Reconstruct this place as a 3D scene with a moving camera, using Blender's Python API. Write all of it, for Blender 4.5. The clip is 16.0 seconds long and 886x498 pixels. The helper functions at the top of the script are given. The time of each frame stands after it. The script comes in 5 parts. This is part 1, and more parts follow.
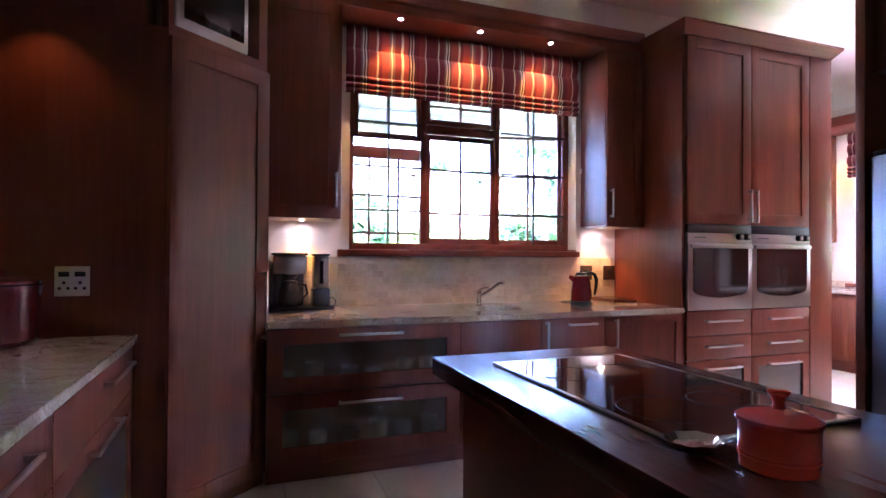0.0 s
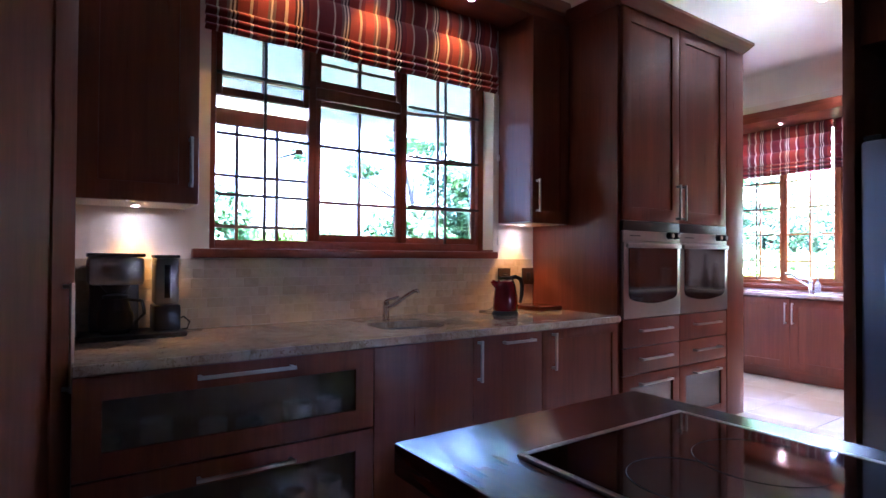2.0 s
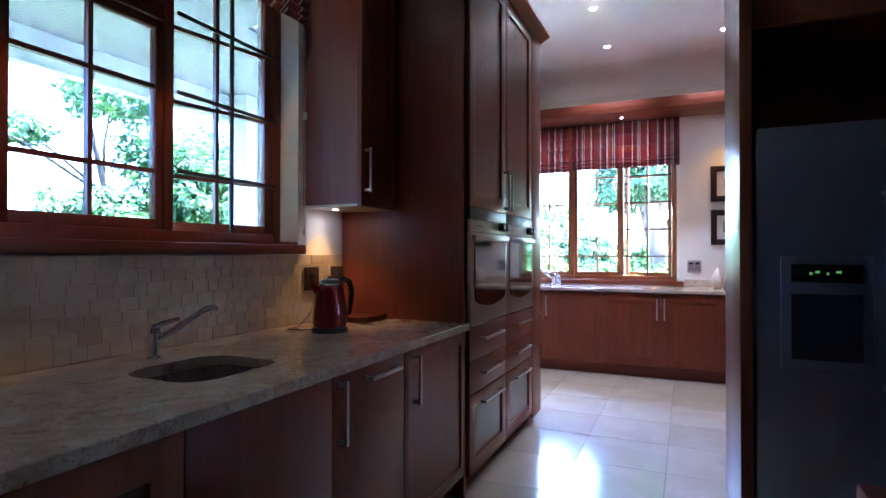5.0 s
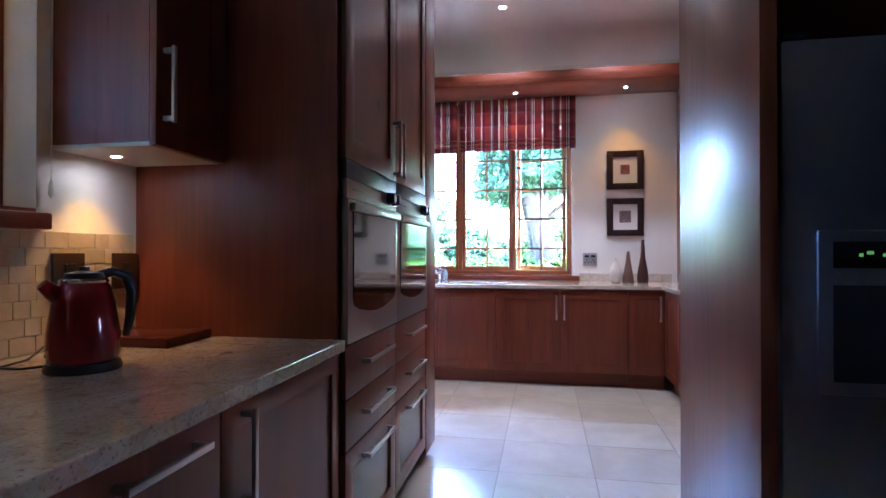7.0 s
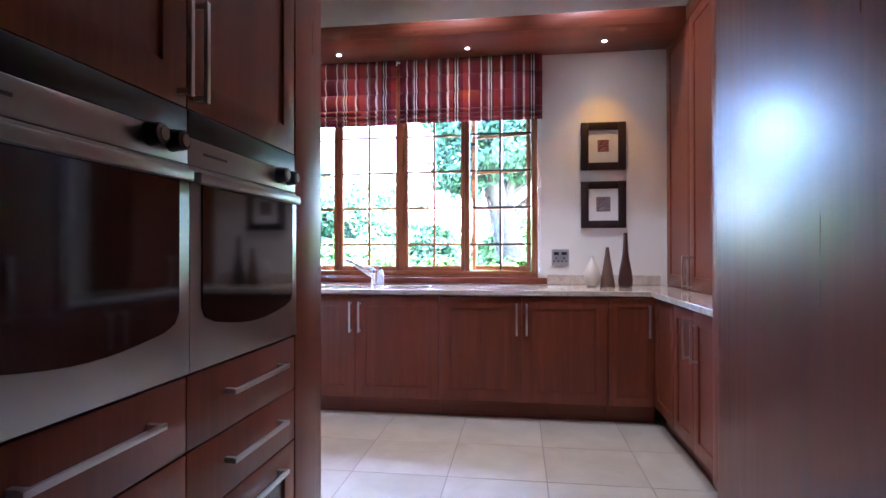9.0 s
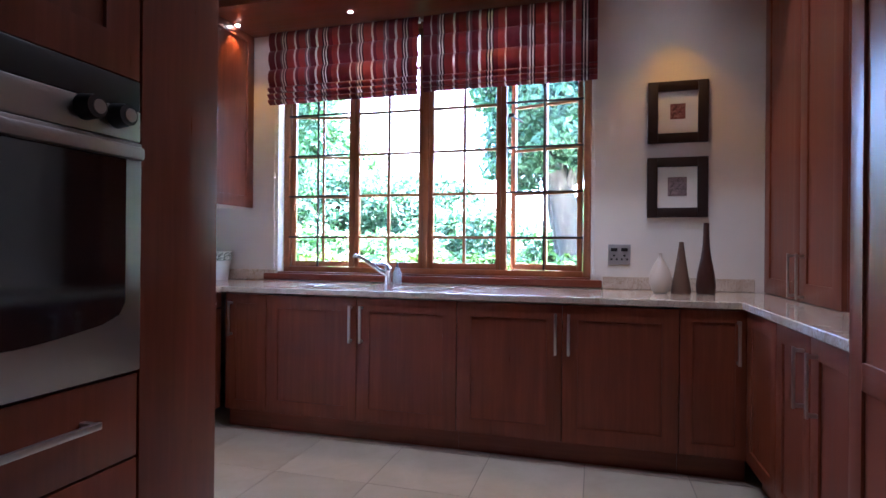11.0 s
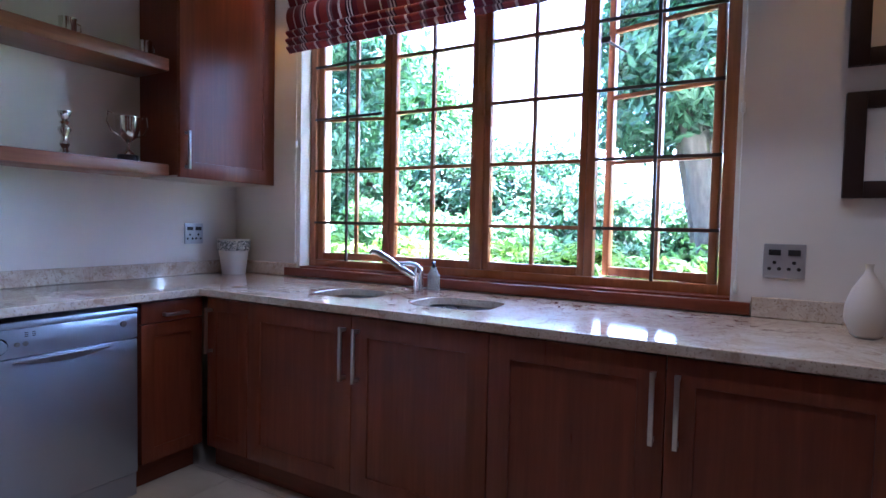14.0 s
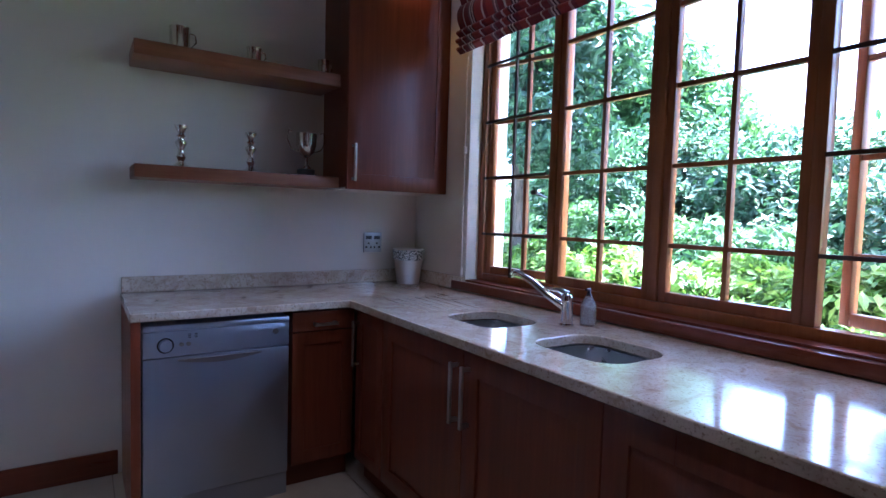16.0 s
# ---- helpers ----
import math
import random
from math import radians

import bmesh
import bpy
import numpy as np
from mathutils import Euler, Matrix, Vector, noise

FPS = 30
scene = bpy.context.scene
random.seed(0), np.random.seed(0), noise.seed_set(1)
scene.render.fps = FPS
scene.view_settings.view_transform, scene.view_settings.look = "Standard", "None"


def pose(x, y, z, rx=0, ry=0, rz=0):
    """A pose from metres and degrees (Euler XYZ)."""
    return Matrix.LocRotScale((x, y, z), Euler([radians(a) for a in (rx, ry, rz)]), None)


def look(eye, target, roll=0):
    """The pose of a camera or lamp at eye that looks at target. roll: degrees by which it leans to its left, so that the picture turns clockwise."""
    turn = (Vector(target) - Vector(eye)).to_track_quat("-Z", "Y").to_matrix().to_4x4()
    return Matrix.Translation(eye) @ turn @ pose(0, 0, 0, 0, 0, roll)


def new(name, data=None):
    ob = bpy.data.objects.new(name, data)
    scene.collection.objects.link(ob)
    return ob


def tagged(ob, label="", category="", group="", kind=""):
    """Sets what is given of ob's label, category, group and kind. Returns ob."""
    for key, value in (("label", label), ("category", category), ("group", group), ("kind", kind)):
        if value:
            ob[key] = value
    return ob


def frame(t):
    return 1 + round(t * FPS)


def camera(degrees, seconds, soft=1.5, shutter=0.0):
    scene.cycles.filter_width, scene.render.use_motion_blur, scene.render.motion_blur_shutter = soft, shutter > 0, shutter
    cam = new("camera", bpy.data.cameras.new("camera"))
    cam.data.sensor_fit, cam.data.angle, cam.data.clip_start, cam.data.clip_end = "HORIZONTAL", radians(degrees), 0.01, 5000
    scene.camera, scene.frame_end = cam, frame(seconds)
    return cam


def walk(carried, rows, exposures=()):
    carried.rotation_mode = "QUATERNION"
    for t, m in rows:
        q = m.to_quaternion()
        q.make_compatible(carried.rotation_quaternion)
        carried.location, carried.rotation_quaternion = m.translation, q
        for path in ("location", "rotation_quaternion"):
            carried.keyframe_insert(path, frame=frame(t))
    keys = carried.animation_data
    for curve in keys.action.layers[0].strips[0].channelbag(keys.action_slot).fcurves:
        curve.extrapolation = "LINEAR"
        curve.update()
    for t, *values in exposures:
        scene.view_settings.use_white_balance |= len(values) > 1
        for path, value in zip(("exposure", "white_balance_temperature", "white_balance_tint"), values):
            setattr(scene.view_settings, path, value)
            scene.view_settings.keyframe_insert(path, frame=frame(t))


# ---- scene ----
cam = camera(78.4, 16.0)
METRES, EYE, TILT, LEAN, TURN = 7.0, 1.265, -0.38, 1.03, -20.2
ROWS = [
    (0.0, 0.0, 0.0, 0.0, -0.02, 1.0, -1.42),
    (0.5, -0.0058, 0.0328, 0.0, -3.2, 1.1, -1.38),
    (1.0, -0.0136, 0.0617, -0.0006, -7.25, 1.24, -1.28),
    (1.5, -0.0223, 0.0939, -0.0, -10.91, 1.4, -1.26),
    (2.0, -0.0297, 0.1237, 0.0004, -14.6, 1.41, -1.21),
    (2.5, -0.04, 0.1531, -0.0007, -20.22, 1.5, -1.03),
    (3.0, -0.0469, 0.1801, 0.0004, -25.33, 1.41, -1.01),
    (3.5, -0.0536, 0.2089, 0.0032, -30.33, 1.46, -0.88),
    (4.0, -0.0605, 0.2348, 0.0022, -35.95, 1.5, -0.74),
    (6.5, 0.0162, 0.3639, -0.006, -56.48, 1.54, -0.25),
    (7.0, 0.0508, 0.383, -0.008, -59.27, 1.51, -0.19),
    (7.5, 0.0878, 0.3986, -0.009, -61.45, 1.51, -0.09),
    (8.0, 0.1306, 0.4112, -0.0095, -62.54, 1.55, -0.08),
    (10.5, 0.3096, 0.4334, -0.0061, -56.77, 1.16, -0.51),
    (11.0, 0.3348, 0.4404, -0.0083, -54.14, 1.11, -0.79),
    (11.5, 0.3621, 0.4462, -0.0062, -52.98, 1.09, -0.89),
    (12.0, 0.3908, 0.4546, -0.0067, -51.97, 1.05, -0.96),
    (12.5, 0.4229, 0.4689, -0.0066, -49.77, 1.06, -1.06),
    (13.0, 0.4541, 0.4813, -0.0016, -47.18, 0.67, -1.21),
    (13.5, 0.4754, 0.4928, 0.0018, -44.43, -0.41, -1.4),
    (14.0, 0.5021, 0.4959, 0.0073, -40.13, -1.55, -1.74),
    (14.5, 0.5279, 0.4951, 0.016, -34.42, -2.03, -1.87),
    (15.0, 0.552, 0.4959, 0.0223, -25.83, -2.41, -2.14),
    (15.5, 0.5711, 0.5016, 0.0217, -19.04, -2.58, -2.37),
    (16.0, 0.5896, 0.5103, 0.0214, -13.32, -2.74, -2.6),
]
EXPOSURES = [(0.0, 8.12, 5000, 38), (1.0, 7.6, 4900, 36), (2.0, 7.3, 4800, 32), (4.0, 6.6, 4600, 22), (7.0, 6.55, 4550, 19), (8.0, 6.68, 4600, 19), (10.5, 5.85, 4750, 21), (12.0, 5.5, 4750, 21), (14.0, 5.1, 4600, 19), (16.0, 4.25, 4650, 21)]
walk(cam, [(t, pose(0, 0, EYE, TILT, LEAN, TURN) @ pose(METRES * x, METRES * y, METRES * z, 90 + pitch, roll, yaw)) for t, x, y, z, yaw, pitch, roll in ROWS], EXPOSURES)

# ---- world, sun, lamps ----
world = bpy.data.worlds.new("sky")
scene.world = world
world.use_nodes = True
wn = world.node_tree.nodes
sky = wn.new("ShaderNodeTexSky")
sky.sky_type, sky.sun_disc = "NISHITA", False
sky.sun_elevation, sky.sun_rotation = radians(70), radians(118)
sky.air_density, sky.dust_density = 1.0, 3.0
wn["Background"].inputs["Strength"].default_value = 0.15
world.node_tree.links.new(sky.outputs[0], wn["Background"].inputs["Color"])
sun = new("sun", bpy.data.lights.new("sun", "SUN"))
sun.data.energy, sun.data.angle, sun.data.color = 5.0, radians(0.6), (1.0, 0.95, 0.86)
sun.matrix_world = look((8.8, -4.7, 27.5), (0, 0, 0))


def spot(x, y, z, watts, cone=70, color=(1.0, 0.47, 0.15), blend=0.6, lean=0.0):
    """A small recessed lamp that shines down, or leans towards +y."""
    data = bpy.data.lights.new("downlight_lamp", "SPOT")
    data.energy, data.color, data.spot_size, data.spot_blend, data.shadow_soft_size = watts, color, radians(cone), blend, 0.02
    ob = new("downlight_lamp", data)
    ob.location, ob.rotation_euler = (x, y, z), (lean, 0, 0)
    return ob


# ---- materials ----
def shader(name, color=(0.8, 0.8, 0.8), rough=0.5, metal=0.0, coat=0.0, ior=1.5):
    m = bpy.data.materials.new(name)
    m.use_nodes = True
    b = m.node_tree.nodes["Principled BSDF"]
    b.inputs["Base Color"].default_value = (*color, 1)
    b.inputs["Roughness"].default_value = rough
    b.inputs["Metallic"].default_value = metal
    b.inputs["Coat Weight"].default_value = coat
    b.inputs["Coat Roughness"].default_value = 0.07 if rough < 0.25 else 0.17
    b.inputs["IOR"].default_value = ior
    return m, m.node_tree.nodes, m.node_tree.links, b


def coords(n, l, scale, spread=0.0, space="Object"):
    """Object coordinates times scale; spread shifts them from object to object."""
    tc, mp = n.new("ShaderNodeTexCoord"), n.new("ShaderNodeMapping")
    mp.inputs["Scale"].default_value = scale
    l.new(tc.outputs[space], mp.inputs["Vector"])
    if spread:
        oi, mu = n.new("ShaderNodeObjectInfo"), n.new("ShaderNodeMath")
        mu.operation = "MULTIPLY"
        mu.inputs[1].default_value = spread
        l.new(oi.outputs["Random"], mu.inputs[0])
        l.new(mu.outputs[0], mp.inputs["Location"])
    return mp.outputs[0]


def noise_tex(n, l, vec, scale, detail=4, rough=0.55, distortion=0.0):
    t = n.new("ShaderNodeTexNoise")
    t.inputs["Scale"].default_value, t.inputs["Detail"].default_value = scale, detail
    t.inputs["Roughness"].default_value, t.inputs["Distortion"].default_value = rough, distortion
    l.new(vec, t.inputs["Vector"])
    return t.outputs[0]


def ramp(n, l, fac, stops):
    r = n.new("ShaderNodeValToRGB")
    while len(r.color_ramp.elements) < len(stops):
        r.color_ramp.elements.new(0.5)
    for e, (p, c) in zip(r.color_ramp.elements, stops):
        e.position, e.color = p, (*c, 1)
    l.new(fac, r.inputs[0])
    return r.outputs[0]


def mix(n, l, fac, a, b, mode="MIX"):
    m = n.new("ShaderNodeMix")
    m.data_type, m.blend_type = "RGBA", mode
    for sock, v in ((m.inputs[0], fac), (m.inputs[6], a), (m.inputs[7], b)):
        if isinstance(v, (int, float)):
            sock.default_value = v
        elif isinstance(v, tuple):
            sock.default_value = (*v, 1)
        else:
            l.new(v, sock)
    return m.outputs[2]


def bump(n, l, b, height, strength=0.2, distance=0.002):
    k = n.new("ShaderNodeBump")
    k.inputs["Strength"].default_value, k.inputs["Distance"].default_value = strength, distance
    l.new(height, k.inputs["Height"])
    l.new(k.outputs[0], b.inputs["Normal"])


def ranged(n, l, fac, lo, hi):
    r = n.new("ShaderNodeMapRange")
    r.inputs["To Min"].default_value, r.inputs["To Max"].default_value = lo, hi
    l.new(fac, r.inputs["Value"])
    return r.outputs[0]


def wood(name, dark, mid, light, rough=0.33, coat=0.0, axis="z", grain=1.0):
    """Varnished timber, grain along one axis of the thing."""
    m, n, l, b = shader(name, mid, rough, 0, coat)
    b.inputs["Specular IOR Level"].default_value = 0.38
    long, cross = 1.1 * grain, 22.0 * grain
    sc = {"z": (cross, cross, long), "x": (long, cross, cross), "y": (cross, long, cross)}[axis]
    v = coords(n, l, sc, 37.0)
    fine = noise_tex(n, l, v, 2.6, 7, 0.62, 0.25)
    sc2 = tuple(s * 0.16 for s in sc)
    broad = noise_tex(n, l, coords(n, l, sc2, 11.0), 2.2, 3, 0.5, 0.5)
    c1 = ramp(n, l, fine, [(0.3, dark), (0.55, mid), (0.75, light)])
    c2 = ramp(n, l, broad, [(0.3, tuple(0.78 * c for c in mid)), (0.5, mid), (0.70, tuple(min(1, 1.4 * c) for c in mid))])
    l.new(mix(n, l, 0.5, c1, c2), b.inputs["Base Color"])
    l.new(ranged(n, l, fine, rough * 0.55, rough * 1.5), b.inputs["Roughness"])
    bump(n, l, b, fine, 0.08, 0.001)
    return m


CHERRY = wood("cherry_wood", (0.105, 0.025, 0.010), (0.172, 0.042, 0.017), (0.242, 0.070, 0.030))
CHERRY_X = wood("cherry_wood_rail", (0.105, 0.025, 0.010), (0.172, 0.042, 0.017), (0.242, 0.070, 0.030), axis="x")
CHERRY_Y = wood("cherry_wood_board", (0.105, 0.025, 0.010), (0.172, 0.042, 0.017), (0.242, 0.070, 0.030), axis="y")
TOPWOOD = wood("island_wood", (0.055, 0.014, 0.008), (0.105, 0.027, 0.014), (0.15, 0.042, 0.02), 0.21, 0.0, "y")
TOPWOOD.node_tree.nodes["Principled BSDF"].inputs["Specular IOR Level"].default_value = 0.2
WINWOOD = wood("window_wood", (0.17, 0.055, 0.016), (0.29, 0.10, 0.030), (0.38, 0.145, 0.048), 0.34, 0.1)
SHELFWOOD = wood("shelf_wood", (0.13, 0.045, 0.02), (0.24, 0.09, 0.042), (0.31, 0.125, 0.06), 0.38, 0.2, "x")
DARKFRAME = wood("frame_wood", (0.010, 0.005, 0.004), (0.022, 0.010, 0.008), (0.035, 0.016, 0.011), 0.45, 0.1)


def paint(name, color, rough=0.75, grit=0.12):
    m, n, l, b = shader(name, color, rough)
    v = coords(n, l, (1, 1, 1))
    big = noise_tex(n, l, v, 1.1, 4)
    l.new(ramp(n, l, big, [(0.3, tuple(c * 0.95 for c in color)), (0.7, tuple(min(1, c * 1.03) for c in color))]), b.inputs["Base Color"])
    bump(n, l, b, noise_tex(n, l, v, 90, 4), grit, 0.002)
    return m


WALL = paint("wall_paint", (0.76, 0.715, 0.65))
CEIL = paint("ceiling_paint", (0.84, 0.83, 0.80))
BOUNCECUT = paint("bounce_cutting_umber", (0.30, 0.23, 0.18))
OUTWALL = paint("outside_plaster", (0.78, 0.76, 0.72))


def stone(name):
    """Cream granite with brown and grey flecks."""
    m, n, l, b = shader(name, (0.6, 0.5, 0.4), 0.12, 0, 0.35)
    v = coords(n, l, (1, 1, 1))
    cloud = noise_tex(n, l, v, 5.5, 8, 0.65, 0.9)
    fleck = noise_tex(n, l, v, 110, 5, 0.7)
    vein = noise_tex(n, l, v, 2.2, 6, 0.6, 2.2)
    base = ramp(n, l, cloud, [(0.25, (0.44, 0.35, 0.25)), (0.45, (0.58, 0.495, 0.39)), (0.7, (0.69, 0.63, 0.54))])
    spots = ramp(n, l, fleck, [(0.36, (0.0, 0.0, 0.0)), (0.45, (1.0, 1.0, 1.0))])
    c = mix(n, l, spots, (0.30, 0.22, 0.16), base)
    blotch = noise_tex(n, l, v, 21, 4, 0.6, 0.8)
    c = mix(n, l, ramp(n, l, blotch, [(0.57, (0, 0, 0)), (0.66, (0.6, 0.6, 0.6))]), c, (0.33, 0.22, 0.13))
    veins = ramp(n, l, vein, [(0.45, (0, 0, 0)), (0.5, (0.35, 0.35, 0.35)), (0.55, (0, 0, 0))])
    l.new(mix(n, l, veins, c, (0.36, 0.24, 0.17)), b.inputs["Base Color"])
    return m


GRANITE = stone("granite")


def ceramic(name, tones, rough, scale, b_strength=0.06):
    """Tiles: tone from piece to piece, cloudy within."""
    m, n, l, b = shader(name, tones[1], rough)
    oi = n.new("ShaderNodeObjectInfo")
    per = ramp(n, l, oi.outputs["Random"], [(0.0, tones[0]), (0.5, tones[1]), (1.0, tones[2])])
    v = coords(n, l, (1, 1, 1), 9.0, "Object")
    cloud = noise_tex(n, l, v, scale, 6, 0.6, 0.5)
    c = ramp(n, l, cloud, [(0.3, (0.86, 0.84, 0.80)), (0.65, (1, 1, 1))])
    l.new(mix(n, l, 1.0, per, c, "MULTIPLY"), b.inputs["Base Color"])
    l.new(ranged(n, l, cloud, rough * 1.15, rough * 0.85), b.inputs["Roughness"])
    bump(n, l, b, cloud, b_strength, 0.002)
    return m


FLOORTILE = ceramic("floor_tile", ((0.52, 0.45, 0.35), (0.56, 0.49, 0.385), (0.60, 0.525, 0.415)), 0.16, 3, 0.012)
WALLTILE = ceramic("travertine_tile", ((0.50, 0.42, 0.32), (0.58, 0.50, 0.39), (0.61, 0.54, 0.43)), 0.45, 22, 0.2)
GROUT = paint("grout", (0.26, 0.22, 0.18), 0.9, 0.3)
WGROUT = paint("tile_grout", (0.62, 0.55, 0.45), 0.9, 0.3)


def metal(name, color, rough, brushed=None):
    m, n, l, b = shader(name, color, rough, 1.0)
    sc = brushed or (3, 3, 3)
    f = noise_tex(n, l, coords(n, l, sc), 6, 5, 0.6)
    l.new(ranged(n, l, f, rough * 0.7, rough * 1.4), b.inputs["Roughness"])
    return m


STEEL = metal("brushed_steel", (0.33, 0.315, 0.295), 0.32, (3, 60, 60))
FRIDGE = metal("fridge_steel", (0.28, 0.305, 0.36), 0.34, (40, 40, 2))
HANDLE = metal("satin_nickel", (0.58, 0.56, 0.54), 0.30)
CHROME = metal("chrome", (0.80, 0.80, 0.80), 0.07)
SILVER = metal("silver", (0.72, 0.69, 0.63), 0.16)
SINK = metal("sink_steel", (0.36, 0.36, 0.36), 0.28)
DWSILVER, _, _, _ = shader("dishwasher_silver", (0.38, 0.42, 0.50), 0.34, 0.75)
BLACK, _, _, _ = shader("black_plastic", (0.012, 0.012, 0.013), 0.35)
BLACKGLASS, _, _, _ = shader("black_glass", (0.006, 0.006, 0.007), 0.04, 0, 0.6)
OVENGLASS, _, _, _ = shader("oven_glass", (0.008, 0.008, 0.009), 0.06, 0, 0.4)
WHITE, _, _, _ = shader("white_plastic", (0.78, 0.77, 0.74), 0.4)
GREYPLATE, _, _, _ = shader("grey_socket_plate", (0.42, 0.42, 0.44), 0.35, 0.6)
RED, _, _, _ = shader("red_enamel", (0.80, 0.06, 0.022), 0.14, 0, 0.6)
KETTLERED, _, _, _ = shader("kettle_red", (0.24, 0.006, 0.010), 0.16, 0.2, 0.6)
DARKRED, _, _, _ = shader("dark_red_glaze", (0.12, 0.01, 0.01), 0.2, 0, 0.4)
BRONZE, _, _, _ = shader("burglar_bar_bronze", (0.05, 0.026, 0.018), 0.45, 0.3)
MAT, _, _, _ = shader("picture_mat", (0.74, 0.71, 0.67), 0.85)
CORD, _, _, _ = shader("blind_cord", (0.75, 0.74, 0.72), 0.6)
CREAM, _, _, _ = shader("cream_glaze", (0.60, 0.53, 0.44), 0.42)
BROWNGLAZE, _, _, _ = shader("brown_glaze", (0.13, 0.075, 0.05), 0.42)
DARKGLAZE, _, _, _ = shader("dark_brown_glaze", (0.055, 0.022, 0.016), 0.32)
CROCK, _, _, _ = shader("crockery", (0.72, 0.70, 0.66), 0.3)
INSIDE, _, _, _ = shader("cabinet_inside", (0.34, 0.24, 0.17), 0.6)
SOAP, _, _, _ = shader("soap_bottle", (0.88, 0.90, 0.90), 0.06)
SOAP.node_tree.nodes["Principled BSDF"].inputs["Transmission Weight"].default_value = 0.8
HOBMARK, _, _, _ = shader("hob_marking", (0.035, 0.035, 0.037), 0.3)
GREENLED, gn, gl, gb = shader("green_display", (0.02, 0.1, 0.02), 0.5)
gb.inputs["Emission Color"].default_value, gb.inputs["Emission Strength"].default_value = (0.45, 1.0, 0.15, 1), 0.003
LAMP, _, _, lb = shader("lamp_face", (1, 0.9, 0.75), 0.5)
lb.inputs["Emission Color"].default_value, lb.inputs["Emission Strength"].default_value = (1.0, 0.84, 0.62, 1), 2.5


def glass(name, rough=0.0, color=(1, 1, 1)):
    m, n, l, b = shader(name, color, rough)
    b.inputs["Transmission Weight"].default_value = 1
    b.inputs["IOR"].default_value = 1.45
    return m


def pane_glass(name, tint=(1, 1, 1)):
    """Thin clear pane: mostly clear with a Fresnel gloss."""
    m = bpy.data.materials.new(name)
    m.use_nodes = True
    n, l = m.node_tree.nodes, m.node_tree.links
    n.remove(n["Principled BSDF"])
    tr, gl, fr, mx = n.new("ShaderNodeBsdfTransparent"), n.new("ShaderNodeBsdfGlossy"), n.new("ShaderNodeFresnel"), n.new("ShaderNodeMixShader")
    gl.inputs["Roughness"].default_value = 0.0
    tr.inputs["Color"].default_value = (*tint, 1)
    fr.inputs["IOR"].default_value = 1.3
    l.new(fr.outputs[0], mx.inputs[0]), l.new(tr.outputs[0], mx.inputs[1]), l.new(gl.outputs[0], mx.inputs[2])
    l.new(mx.outputs[0], n["Material Output"].inputs[0])
    return m


PANE = pane_glass("window_pane")
# Tint added to the kitchen panes to halve the daylight coming in.
DIMPANE = pane_glass("daylight_dimming_pane", (0.50, 0.515, 0.54))
FROST = glass("frosted_glass", 0.26, (0.74, 0.80, 0.78))
FROST.node_tree.nodes["Principled BSDF"].inputs["Transmission Weight"].default_value = 0.94
CLEAR = glass("clear_glass", 0.02)


def stripes(name):
    """Woven blind fabric with upright stripes of wine red, rust, cream and grey."""
    m, n, l, b = shader(name, (0.3, 0.05, 0.03), 0.85)
    tc, sep = n.new("ShaderNodeTexCoord"), n.new("ShaderNodeSeparateXYZ")
    l.new(tc.outputs["Object"], sep.inputs[0])
    mod = n.new("ShaderNodeMath")
    mod.operation = "FRACT"
    mul = n.new("ShaderNodeMath")
    mul.operation = "MULTIPLY"
    mul.inputs[1].default_value = 1 / 0.62
    l.new(sep.outputs[0], mul.inputs[0]), l.new(mul.outputs[0], mod.inputs[0])
    wine, rust, cream, grey, dark = (0.16, 0.012, 0.020), (0.26, 0.034, 0.024), (0.56, 0.43, 0.36), (0.17, 0.085, 0.085), (0.06, 0.010, 0.018)
    r = n.new("ShaderNodeValToRGB")
    r.color_ramp.interpolation = "CONSTANT"
    bands = [wine, cream, wine, grey, cream, dark, cream, dark, rust, cream, wine, rust, grey, cream, grey, wine, cream, rust, dark, cream, dark, cream, dark, wine, rust, cream, wine]
    widths = [7, 1.2, 5, 2, 1.2, 1.3, 1.2, 1.3, 8, 2.2, 3, 7, 2, 1.2, 2.4, 6, 2.2, 5, 1.4, 1.2, 1.4, 1.2, 1.4, 4, 6, 1.2, 5]
    total, at = sum(widths), 0
    while len(r.color_ramp.elements) < len(bands):
        r.color_ramp.elements.new(0.99)
    for e, c, w in zip(r.color_ramp.elements, bands, widths):
        e.position, e.color = at / total, (*c, 1)
        at += w
    l.new(mod.outputs[0], r.inputs[0])
    weave = noise_tex(n, l, coords(n, l, (1, 1, 1)), 400, 2)
    l.new(mix(n, l, 0.25, r.outputs[0], ramp(n, l, weave, [(0.3, (0.3, 0.3, 0.3)), (0.7, (1, 1, 1))]), "MULTIPLY"), b.inputs["Base Color"])
    bump(n, l, b, weave, 0.25, 0.001)
    b.inputs["Sheen Weight"].default_value = 0.2
    return m


FABRIC = stripes("striped_fabric")


